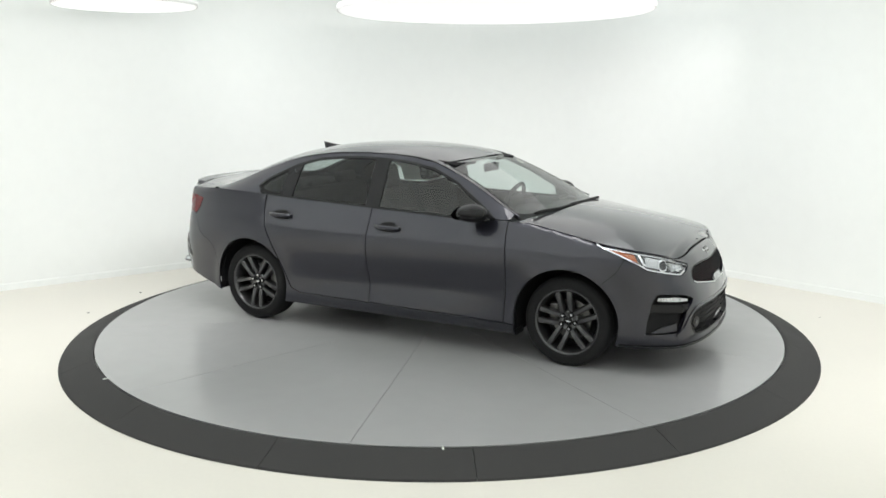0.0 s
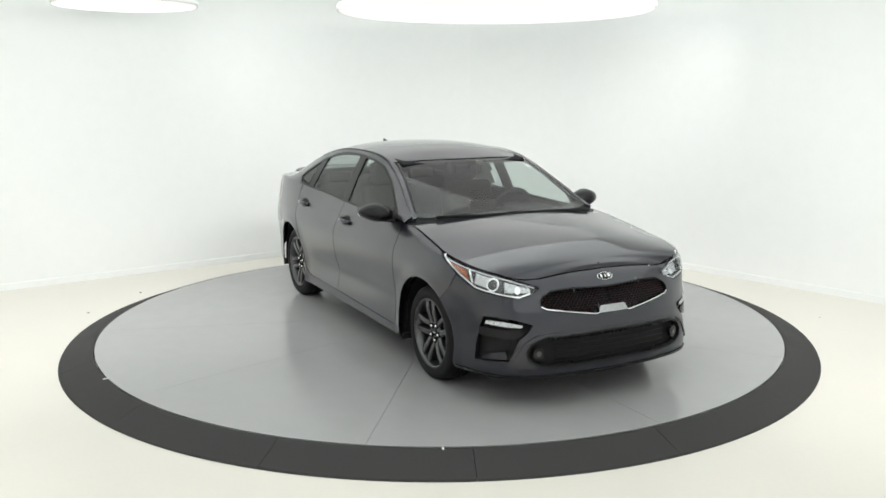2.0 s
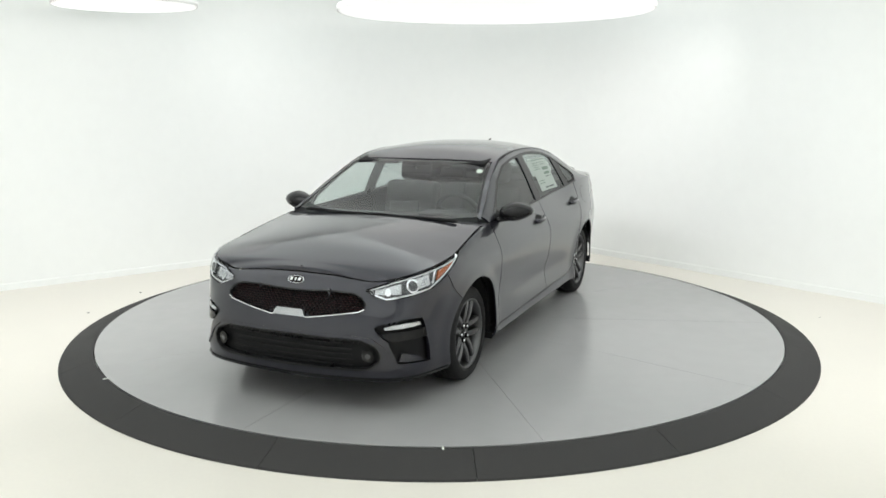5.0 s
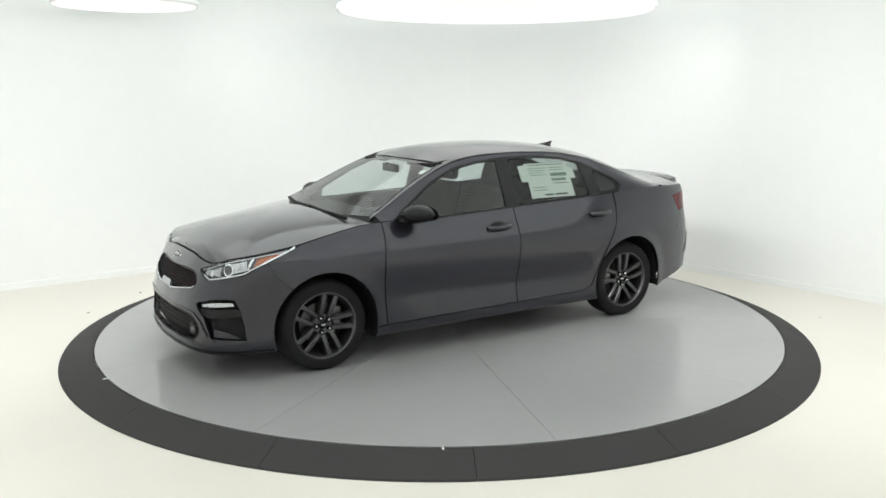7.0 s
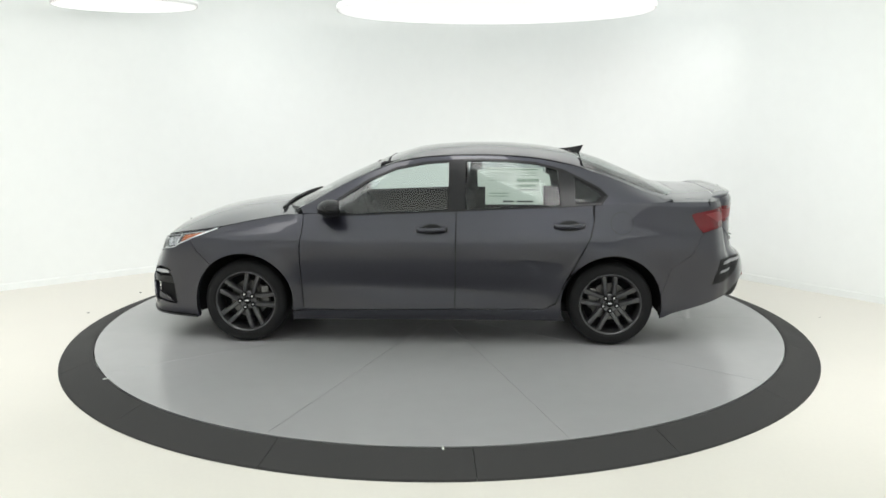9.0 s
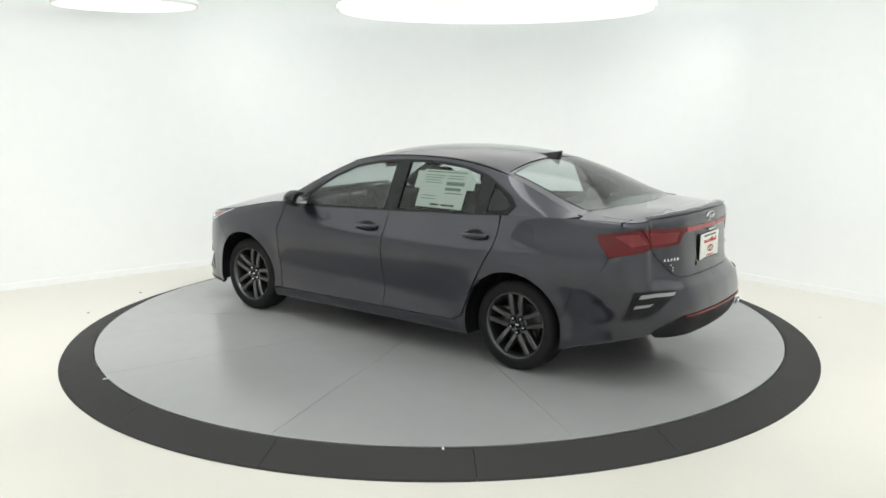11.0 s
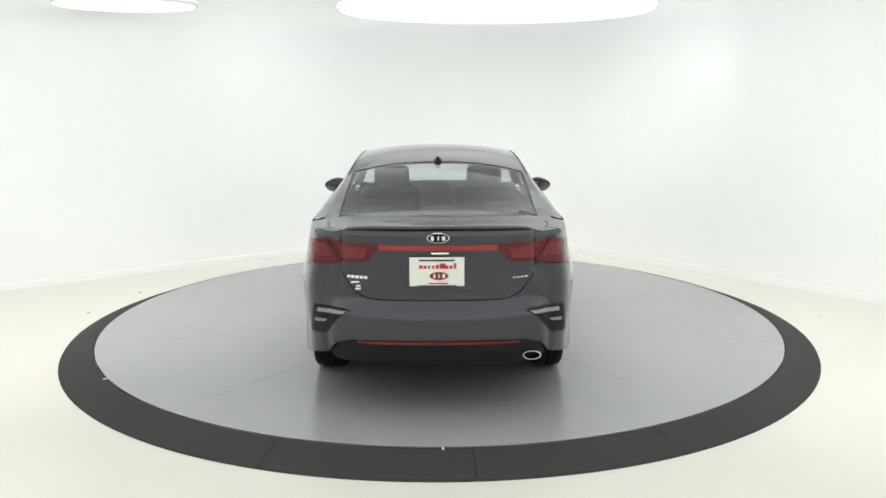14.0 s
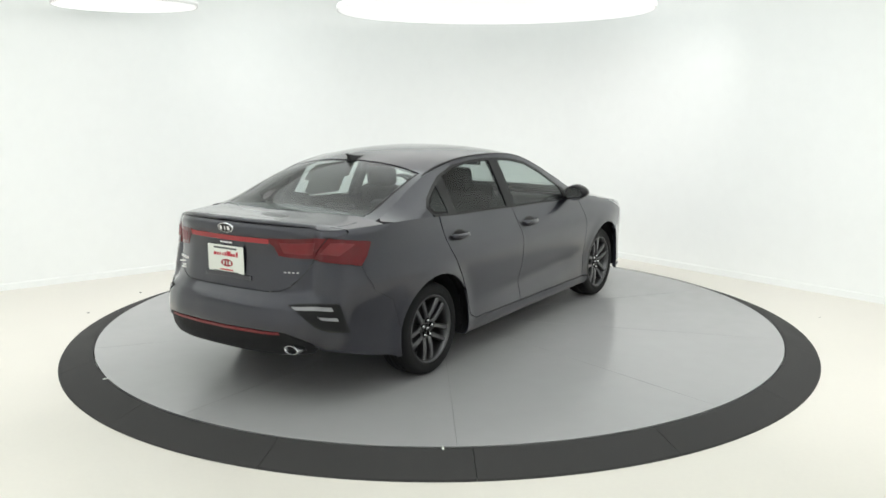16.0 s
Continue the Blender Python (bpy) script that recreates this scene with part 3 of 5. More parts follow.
def panels():
    front_bumper()
    # fenders
    lower = [at(*p) for p in HL_LOW]
    f = [at("x", 1.738, 0.782)] + [at("x", 1.635, 0.822), at("x", 1.545, 0.857), at("x", 1.53, 0.866)] + edge(sx(1.5), sx(0.905), -0.002, 16)
    f += [at("x", 0.905, 0.89), at("x", 0.925, 0.75), at("x", 0.925, 0.55), at("x", 0.905, 0.27)] + [at("x", 0.97, 0.266)] + arch(WHEEL_X, 189, 50, ARCH_R, 26) + [at("x", 1.689, 0.693)]
    for sd in (1, -1):
        sheet("front_fender", f, body, PAINT, car, sides=(sd,))
    # doors
    fd = [at("x", 0.898, 0.89), at("x", 0.918, 0.75), at("x", 0.918, 0.55), at("x", 0.898, 0.268), at("x", -0.207, 0.283)] + [at("x", -0.212, 0.6)] + edge(sx(-0.215), sx(0.898), -0.001, 16)
    rd = [at("x", -0.219, 0.6), at("x", -0.214, 0.283), at("x", -0.86, 0.290), at("x", -0.94, 0.33), at("x", -1.012, 0.50), at("x", -1.11, 0.68), at("x", -1.185, 0.82), at("x", -1.212, 0.93)] + edge(sx(-1.205), sx(-0.222), -0.001, 16)
    qp = [at("x", -1.219, 0.93), at("x", -1.192, 0.818), at("x", -1.118, 0.676), at("x", -1.05, 0.545)] + [p for p in arch(-WHEEL_X, 42, 184, ARCH_R, 26)]
    qp += [at("x", -1.713, 0.40), at("x", -1.78, 0.60), at("x", -1.93, 0.685), at("x", -2.01, 0.838), at("x", -1.969, 0.893), at("x", -1.925, 0.968), at("x", -1.94, 0.98), at("r", 0.79, 1.006), at("r", 0.755, 1.016), at("r", 0.802, 1.035), at("r", 0.804, 1.045)] + edge(sr(0.804), sx(-1.222), 0.0, 18)
    for sd in (1, -1):
        door = sheet("front_door", fd, body, PAINT, car, "closed grey front door", sides=(sd,))
        handle(door, -0.043, 0.868, sd)
        door = sheet("rear_door", rd, body, PAINT, car, "closed grey rear door", sides=(sd,))
        handle(door, -1.037, 0.898, sd)
        q = sheet("quarter_panel", qp, body, PAINT, car, sides=(sd,))
        if sd > 0:
            ring = [(sx(-1.415 + 0.083 * math.cos(a)), 0.918 + 0.08 * math.sin(a)) for a in [2 * math.pi * k / 40 for k in range(40)]]
            sheet("fuel_door_gap", ring, body, BLACK, q, "dark shut line", sides=(sd,), lift=0.0005, thick=0)
            ring = [(sx(-1.415 + 0.079 * math.cos(a)), 0.918 + 0.076 * math.sin(a)) for a in [2 * math.pi * k / 40 for k in range(40)]]
            sheet("fuel_door", ring, body, PAINT, q, "round grey fuel door", sides=(sd,), lift=0.0012, thick=0.001)
        # sill with its painted lower blade
        sl = [at("x", 0.985, 0.19), at("x", 0.983, 0.254)] + [at("x", 0.905, 0.262), at("x", -0.2, 0.276), at("x", -0.86, 0.283), at("x", -0.945, 0.322), at("x", -1.018, 0.495), at("x", -1.03, 0.508)] + arch(-WHEEL_X, 34, -14, ARCH_R, 8) + [at("x", -1.01, 0.20)]
        sheet("sill", sl, body, PAINT, car, "grey side skirt", sides=(sd,))
    # bonnet
    hood_side = [(s, 0.992) for s in np.linspace(S_FRONT - 0.0006, sx(0.935), 40)]
    rear = [(sx(1.125 - 0.19 * abs(v) ** 2.2), v) for v in np.linspace(0.99, -0.99, 25)]
    hp = [(float(s), v) for s, v in hood_side] + [(float(s), float(v)) for s, v in rear] + [(float(s), -v) for s, v in hood_side[::-1]]
    sheet("bonnet", hp, hood_top, PAINT, car, "grey bonnet with soft raised flanks", step=(0.04, 0.06), fine=0.03)
    # boot lid: top and rear face
    dp = [(float(s), v) for s, v in [(sx(-1.90), 0.86)] + [(s, 0.9) for s in np.linspace(sx(-2.0), sx(-2.12), 6)] + [(s, 0.995) for s in np.linspace(sr(0.80), S_REAR + 0.006, 14)]]
    dp = dp + [(s, -v) for s, v in dp[::-1]]
    lid = sheet("boot_lid", dp, deck_top, PAINT, car, "grey boot lid with a ducktail lip", step=(0.035, 0.06), fine=0.03)
    dk = [(float(s), v) for s, v in [(sx(-1.80), 1.0), (sx(-2.0), 1.0), (sx(-2.12), 1.0), (sr(0.804), 1.0), (sx(-2.11), 0.91), (sx(-2.0), 0.905), (sx(-1.91), 0.875), (sx(-1.89), 0.0)]]
    dk = dk + [(sx(-1.75), 0.0)]
    for sd in (1, -1):
        sheet("deck_side", dk, deck_top, PAINT, car, sides=(sd,), step=(0.035, 0.06), fine=0.03)
    rf = [(S_REAR, 0.694), (sr(0.34), 0.694), (sr(0.422), 0.702), (sr(0.488), 0.726), (sr(0.60), 0.818), (sr(0.675), 0.89), (sr(0.75), 1.014), (sr(0.80), 1.035)] + [(s, z - 0.002) for s, z in edge(sr(0.80), S_REAR, 0, 16)]
    sheet("lid_face", rf, body, PAINT, lid, sides=(1, -1), step=(0.03, 0.025))
    # ducktail lip
    lipv = []
    n = 40
    for k in range(-n, n + 1):
        y = 0.755 * k / n
        s = sr(abs(y))
        px, py, pz = body(s, float(TOP_Z(s)))
        sgn = 1 if y >= 0 else -1
        fade = 1 - 0.97 * abs(k / n) ** 6
        lipv.append([(px + 0.02 + 0.08 * fade, sgn * py * 0.985, pz + 0.006 * fade), (px + 0.012 + 0.018 * fade, sgn * py * 0.992, pz + 0.001 + 0.021 * fade), (px - 0.016 * fade, sgn * py, pz + 0.014 * fade), (px - 0.014 * fade, sgn * py, pz + 0.004 * fade), (px + 0.012, sgn * py, pz - 0.014)])
    verts = [p for row in lipv for p in row]
    faces = [(5 * k + i, 5 * k + 5 + i, 5 * k + 6 + i, 5 * k + 1 + i) for k in range(2 * n) for i in range(4)]
    mesh_part("lip_spoiler", verts, faces, PAINT, lid, "grey ducktail lip")
    # rear bumper
    rb = [(S_REAR, 0.689), (sr(0.34), 0.689), (sr(0.425), 0.697), (sr(0.492), 0.721), (sr(0.604), 0.814), (sr(0.68), 0.884), (sr(0.74), 0.872), (sr(0.80), 0.854), (sx(-2.012), 0.837), (sx(-1.932), 0.684), (sx(-1.782), 0.599), (sx(-1.7155), 0.40)] + arch(-WHEEL_X, 172, 196, ARCH_R, 6)
    rb += [at("x", -1.735, 0.225), at("x", -1.80, 0.252), at("x", -2.0, 0.298), at("r", 0.79, 0.328), at("r", 0.70, 0.365), at("r", 0.61, 0.435), at("r", 0.50, 0.478), at("r", 0.3, 0.484), (S_REAR, 0.484)]
    sheet("rear_bumper", rb, body, PAINT, car, "grey rear bumper", sides=(1, -1), step=(0.03, 0.025))
    df = [(S_REAR, 0.478), at("r", 0.495, 0.472), at("r", 0.605, 0.430), at("r", 0.69, 0.358), at("r", 0.66, 0.335), at("r", 0.5, 0.325), at("r", 0.3, 0.315), (S_REAR, 0.315)]
    sheet("rear_diffuser", df, body, BLACK, car, "black lower diffuser", sides=(1, -1), lift=-0.012)
    st = [(S_REAR, 0.476), at("r", 0.30, 0.477), at("r", 0.46, 0.474), at("r", 0.465, 0.463), at("r", 0.30, 0.462), (S_REAR, 0.461)]
    sheet("red_strip", st, body, RED_TRIM, car, "thin red strip along the diffuser", sides=(1, -1), lift=0.004, thick=0.012)
    # greenhouse
    roof = [(0.315 - 0.05 * abs(v) ** 2, v) for v in np.linspace(-0.998, 0.998, 21)] + [(-1.135 - 0.0 * abs(v), v) for v in np.linspace(0.998, -0.998, 15)]
    sheet("roof", [(float(a), float(b)) for a, b in roof], top, PAINT, car, "grey roof", step=(0.05, 0.05), fine=0.04)
    ws = [(0.335 - 0.05 * abs(v) ** 2, v) for v in np.linspace(-0.93, 0.93, 21)] + [(1.13 - 0.21 * abs(v) ** 2.2, v) for v in np.linspace(0.955, -0.955, 21)]
    ob = sheet("windscreen", [(float(a), float(b)) for a, b in ws], top, GLASS, car, "clear windscreen", step=(0.05, 0.05), thick=0, fine=0.04)
    rw = [(-1.155, v) for v in np.linspace(0.932, -0.932, 21)] + [(-1.87 + 0.17 * abs(v) ** 3, v) for v in np.linspace(-0.87, 0.87, 21)]
    sheet("rear_window", [(float(a), float(b)) for a, b in rw], top, GLASS, car, "tinted rear window", step=(0.05, 0.05), thick=0, fine=0.04)
    for sd in (1, -1):
        ap = [(0.262, 0.998), (0.262, 0.95), (0.292, 0.935)] + [(0.5, 0.943), (0.7, 0.95), (0.95, 0.958), (0.965, 0.998)]
        sheet("a_pillar", ap, top, PAINT, car, sides=(sd,), step=(0.04, 0.04))
        cp = [(-1.137, 1.0), (-1.82, 1.0), (-1.80, 0.87), (-1.73, 0.872), (-1.6, 0.892), (-1.4, 0.915), (-1.155, 0.938), (-1.137, 0.93)]
        sheet("c_pillar", cp, top, PAINT, car, sides=(sd,), step=(0.04, 0.04))
        fr = [(0.93, 1.011)] + [(x, float(RAIL_Z(x)) - 0.003) for x in (0.80, 0.62, 0.45, 0.24, 0.03, -0.18, -0.39, -0.6, -0.8, -1.01)] + [(x, float(RAIL_Z(x))) for x in (-1.13, -1.22, -1.33, -1.43, -1.54, -1.64, -1.72, -1.78)]
        fr += [(x, float(TOP_Z(sx(x)))) for x in (-1.7, -1.6, -1.5, -1.4, -1.30)] + [(x, z) for x, z in DLO[::-1]] + [(0.905, 0.975)]
        sheet("roof_side_rail", fr, side, PAINT, car, sides=(sd,), step=(0.04, 0.03))


DLO = [(0.80, 0.975), (0.74, 1.02), (0.62, 1.092), (0.438, 1.206), (0.23, 1.294), (0.02, 1.333), (-0.184, 1.350), (-0.39, 1.357), (-0.594, 1.351), (-0.8, 1.332), (-1.0, 1.281), (-1.128, 1.222), (-1.252, 1.160), (-1.308, 1.11), (-1.26, 1.052)]
RFOG = [(0.507, 0.636), (0.57, 0.643), (0.77, 0.637), (0.782, 0.55), (0.795, 0.452), (0.74, 0.468), (0.675, 0.50), (0.568, 0.602)]


def handle(door, x, z, sd):
    """Pull handle over a flat black patch that paints its recess's shade."""
    shade_patch = [(sx(x + 0.078 * math.cos(a)), z + 0.036 * math.sin(a)) for a in [2 * math.pi * k / 24 for k in range(24)]]
    sheet("handle_shade", shade_patch, body, BLACK, door, "flat black patch for the shade behind the handle", sides=(sd,), lift=0.001, thick=0, step=(0.02, 0.02))
    pts = []
    for k in range(13):
        u = k / 12
        px, py, pz = body(sx(x + 0.105 - 0.21 * u), z - 0.002)
        pts.append((px, sd * (py + 0.006 + 0.030 * math.sin(math.pi * min(1, max(0, u))) ** 0.5), pz + 0.006 * (u - 0.5)))
    part("handle", tube_bm(pts, 0.013, 10, 1.25), PAINT, door, "grey pull handle", True)


panels()


# ---- car: shell, wheels ----
def between(a, b, u):
    return a + (b - a) * u


def inner_shell():
    p = [at("x", 1.72, 0.215), at("x", 1.9, 0.235), (sf(0.3), 0.245), (S_FRONT, 0.245), (S_FRONT, 0.77)] + [(s, z - 0.015) for s, z in edge(S_FRONT, S_REAR, 0, 90)] + [(S_REAR, 0.36), at("r", 0.5, 0.36), at("r", 0.72, 0.42), at("x", -1.8, 0.34), at("x", -1.73, 0.26)]
    p += arch(-WHEEL_X, 195, -15, 0.374, 30) + [at("x", -0.98, 0.2), at("x", 0.98, 0.2)] + arch(WHEEL_X, 195, -15, 0.374, 30)
    sheet("inner_shell", p, shell, DARK, car, "black inner structure", sides=(1, -1), step=(0.06, 0.05), thick=0.0, fine=0.04)
    # floor pan
    bm = bmesh.new()
    out = [(2.05, 0.45), (1.75, 0.62), (1.72, 0.55), (0.98, 0.55), (0.97, 0.82), (-0.97, 0.83), (-0.99, 0.55), (-1.70, 0.55), (-1.74, 0.4)]
    ring = out + [(x, -y) for x, y in out[::-1]]
    lo, hi = [bm.verts.new((x, y, 0.19)) for x, y in ring], [bm.verts.new((x, y, 0.26)) for x, y in ring]
    bm.faces.new(lo[::-1]), bm.faces.new(hi)
    for i in range(len(ring)):
        bm.faces.new((lo[i], lo[(i + 1) % len(ring)], hi[(i + 1) % len(ring)], hi[i]))
    part("floor_pan", bm, DARK, car, "dark underbody")
    for wx in (WHEEL_X, -WHEEL_X):
        for sd in (1, -1):
            rows = []
            for k in range(25):
                a = radians(-14 + 208 * k / 24)
                rows.append([(wx + r * math.cos(a), sd * y, ARCH_Z + r * math.sin(a)) for r, y in ((0.372, 0.815), (0.377, 0.77), (0.38, 0.5), (0.05, 0.5))])
            faces = [(4 * k + i, 4 * k + 4 + i, 4 * k + 5 + i, 4 * k + 1 + i) for k in range(24) for i in range(3)]
            mesh_part("wheel_well", [p for r in rows for p in r], faces, DARK, car, "black wheel arch liner")
    for sd in (1, -1):
        # small flaps behind the wheels
        part("mud_flap", box_bm((0.010, 0.12, 0.06), (-1.72, sd * 0.775, 0.25), 0.003), BLACK, car)
        part("mud_flap", box_bm((0.012, 0.14, 0.045), (0.985, sd * 0.775, 0.2), 0.004), BLACK, car)


TYRE = [(0.222, -0.098), (0.232, -0.108), (0.26, -0.113), (0.287, -0.108), (0.302, -0.094), (0.309, -0.07), (0.3115, -0.05), (0.3115, -0.046), (0.305, -0.044), (0.305, -0.036), (0.312, -0.034), (0.312, -0.006),
        (0.305, -0.004), (0.305, 0.004), (0.312, 0.006), (0.312, 0.034), (0.305, 0.036), (0.305, 0.044), (0.3115, 0.046), (0.3115, 0.05), (0.309, 0.07), (0.302, 0.094), (0.287, 0.108), (0.262, 0.113), (0.255, 0.1115), (0.25, 0.1135), (0.232, 0.108), (0.222, 0.098)]


def spoke_bm(phi):
    """One double spoke, round the axis by phi."""
    bm = bmesh.new()
    for sgn in (1, -1):
        rings = []
        for r, off, half, face, back in ((0.040, 0.022, 0.013, 0.060, 0.02), (0.072, 0.032, 0.0165, 0.076, 0.025), (0.11, 0.0345, 0.0168, 0.087, 0.03), (0.16, 0.038, 0.0172, 0.092, 0.035), (0.205, 0.042, 0.019, 0.092, 0.04), (0.224, 0.045, 0.022, 0.088, 0.045)):
            o = sgn * off
            rings.append([(r, o - half, back), (r, o - half, face - 0.008), (r, o - half * 0.65, face), (r, o + half * 0.65, face), (r, o + half, face - 0.008), (r, o + half, back)])
        vs = []
        c, s = math.cos(phi), math.sin(phi)
        for ring in rings:
            vs.append([bm.verts.new((r * c - o * s, y, r * s + o * c)) for r, o, y in ring])
        for a, b in zip(vs, vs[1:]):
            for i in range(6):
                bm.faces.new((a[i], a[(i + 1) % 6], b[(i + 1) % 6], b[i]))
        bm.faces.new(vs[0]), bm.faces.new(vs[-1][::-1])
    bmesh.ops.recalc_face_normals(bm, faces=bm.faces)
    return bm


def moved(bm, m):
    bmesh.ops.transform(bm, matrix=m, verts=bm.verts)
    return bm


def wheel(wx, sd, phase):
    """Tyre and five-double-spoke alloy; the outer face looks along +y before it is turned."""
    place = pose(wx, sd * 0.716, HUB_Z, 0, 0, 0 if sd > 0 else 180)
    w = part("wheel", moved(lathe_bm([(0.215, -0.09), (0.226, -0.098), (0.226, -0.09), (0.205, -0.06), (0.2, 0.03), (0.214, 0.082), (0.2275, 0.1), (0.2275, 0.106), (0.222, 0.107), (0.216, 0.1), (0.208, 0.084), (0.195, 0.035), (0.2, -0.07)], 60), Matrix()), ALLOY, car, "dark grey double-spoke alloy wheel", True)
    w.matrix_basis = place
    part("tyre", lathe_bm(TYRE, 72), RUBBER, w, "black low-profile tyre", True)
    part("brake_disc", lathe_bm([(0.0, 0.02), (0.07, 0.02), (0.07, 0.0), (0.14, 0.0), (0.14, -0.022), (0.0, -0.022)], 48), STEEL, w, "grey steel brake disc", False)
    ca = radians(10)
    part("brake_caliper", box_bm((0.065, 0.055, 0.15), (-0.125 * sd * math.cos(ca) * (1 if wx > 0 else -1), 0.0, 0.03), 0.012), STEEL, w, "silver brake caliper")
    part("wheel_back", lathe_bm([(0.0, -0.05), (0.2, -0.05), (0.2, -0.056), (0.0, -0.056)], 40), DARK, w)
    for k in range(5):
        part("spoke", spoke_bm(radians(phase + 72 * k)), ALLOY, w)
    part("hub", lathe_bm([(0.0, 0.066), (0.03, 0.066), (0.036, 0.06), (0.062, 0.066), (0.07, 0.06), (0.07, 0.02), (0.0, 0.02)], 40), ALLOY, w, "", False)
    cap = part("centre_cap", lathe_bm([(0.0, 0.074), (0.024, 0.073), (0.029, 0.068), (0.029, 0.06)], 32), GLOSS, w, "black centre cap with silver mark", True)
    part("mark", box_bm((0.03, 0.002, 0.010), (0, 0.0745, 0), 0.0008), CHROME, w, "small silver mark")
    for k in range(5):
        a = radians(phase + 36 + 72 * k)
        x, z = 0.052 * math.cos(a), 0.052 * math.sin(a)
        bm = lathe_bm([(0.0, 0.082), (0.007, 0.082), (0.0105, 0.076), (0.0105, 0.05)], 12)
        part("wheel_nut", moved(bm, Matrix.Translation((x, 0, z))), CHROME, w, "", False)
        bm = lathe_bm([(0.0185, 0.078), (0.0125, 0.078), (0.0125, 0.062), (0.0185, 0.062)], 16, close=True)
        part("nut_seat", moved(bm, Matrix.Translation((x, 0, z))), GLOSS, w, "", False)


inner_shell()
for wx, sd, ph in ((WHEEL_X, 1, 177), (-WHEEL_X, 1, 160), (WHEEL_X, -1, 152), (-WHEEL_X, -1, 130)):
    wheel(wx, sd, ph)


# ---- car: lamps, grille, trim ----
def half(pts, fn):
    return [(fn(a), b) for a, b in pts]


def strip_on(name, pts, width, m, parent, label="", sides=(1,), lift=0.004, f=None, thick=0.006):
    """A narrow band along a line of (a, b) on a skin."""
    up, dn = [], []
    for i, p in enumerate(pts):
        a, b = pts[max(i - 1, 0)], pts[min(i + 1, len(pts) - 1)]
        d = math.hypot(b[0] - a[0], b[1] - a[1])
        nx, ny = -(b[1] - a[1]) / d * width / 2, (b[0] - a[0]) / d * width / 2
        up.append((p[0] + nx, p[1] + ny)), dn.append((p[0] - nx, p[1] - ny))
    return sheet(name, up + dn[::-1], f or body, m, parent, label, sides=sides, lift=lift, thick=thick, step=(0.03, 0.03))


def inside(p, poly):
    c = False
    for i, a in enumerate(poly):
        b = poly[i - 1]
        if (a[1] > p[1]) != (b[1] > p[1]) and p[0] < (b[0] - a[0]) * (p[1] - a[1]) / (b[1] - a[1]) + a[0]:
            c = not c
    return c


def disc_on(name, s, z, r, m, parent, sd, lift, label="", depth=0.012):
    ring = [(s + r * math.cos(2 * math.pi * k / 28), z + r * math.sin(2 * math.pi * k / 28)) for k in range(28)]
    return sheet(name, ring, body, m, parent, label, sides=(sd,), lift=lift, thick=depth, step=(0.012, 0.012), fine=0.01)


def headlight(sd):
    low = [at(*p) for p in HL_LOW]
    lo = spline(low)
    s_in, s_out = sf(0.487), sx(1.545)
    hi = [at(*p) for p in HL_UP] + [(s, float(TOP_Z(s)) - 0.004) for s in np.linspace(sf(0.69), s_out, 26)]
    hi_f = spline(hi)
    poly = hi + low[::-1][1:-1]
    h = sheet("headlight", [(float(a), float(b)) for a, b in poly], body, LAMP_GREY, car, "clear headlight with amber corner and bright bezel", sides=(sd,), lift=-0.03, thick=0.0, step=(0.02, 0.02))
    strip_on("bezel", [(s, z + 0.007) for s, z in low[1:]], 0.009, CHROME, h, "bright lower bezel", (sd,), -0.006)
    strip_on("bezel", [(float(s), float(hi_f(s)) - 0.008) for s in np.linspace(sx(1.58), sf(0.52), 24)], 0.006, SATIN, h, "bright upper bezel", (sd,), -0.006)

    def cell(x0, x1, u0, u1, m, nm, lab, lift):
        pts = []
        for s, u in ((x0, u0), (x1, u0), (x1, u1), (x0, u1)):
            a, b = float(lo(s)), float(hi_f(s))
            pts.append((s, a + (b - a) * u))
        return sheet(nm, pts, body, m, h, lab, sides=(sd,), lift=lift, thick=0.014, step=(0.02, 0.02))
    sheet("amber_marker", [at("x", 1.614, 0.846), at("x", 1.80, 0.815), at("x", 1.83, 0.762), at("x", 1.70, 0.816)], body, AMBER, h, "amber side marker", sides=(sd,), lift=-0.010, thick=0.012, step=(0.02, 0.02))
    strip_on("bezel", [at("x", 1.825, 0.822), at("x", 1.845, 0.79), at("x", 1.868, 0.745)], 0.013, CHROME, h, "bright divider", (sd,), -0.008)
    cell(sx(1.875), sf(0.752), 0.2, 0.86, WHITE_LAMP, "reflector", "silver outer reflector", -0.02)
    cell(sf(0.71), sf(0.545), 0.22, 0.84, WHITE_LAMP, "reflector", "silver inner reflector", -0.02)
    s = sf(0.765)
    mid = (float(lo(s)) + float(hi_f(s))) / 2
    disc_on("projector", s, mid, 0.042, CHROME, h, sd, -0.012, "round projector ring")
    disc_on("projector_lens", s, mid, 0.031, LAMP_GREY, h, sd, -0.009, "grey projector lens")
    s = sf(0.63)
    disc_on("bulb_cap", s, (float(lo(s)) + float(hi_f(s))) / 2, 0.022, CHROME, h, sd, -0.012, "small bulb cap")
    sheet("lens", [(float(a), float(b)) for a, b in poly], body, LENS, h, "clear outer lens", sides=(sd,), lift=0.001, thick=0.0, step=(0.03, 0.03))


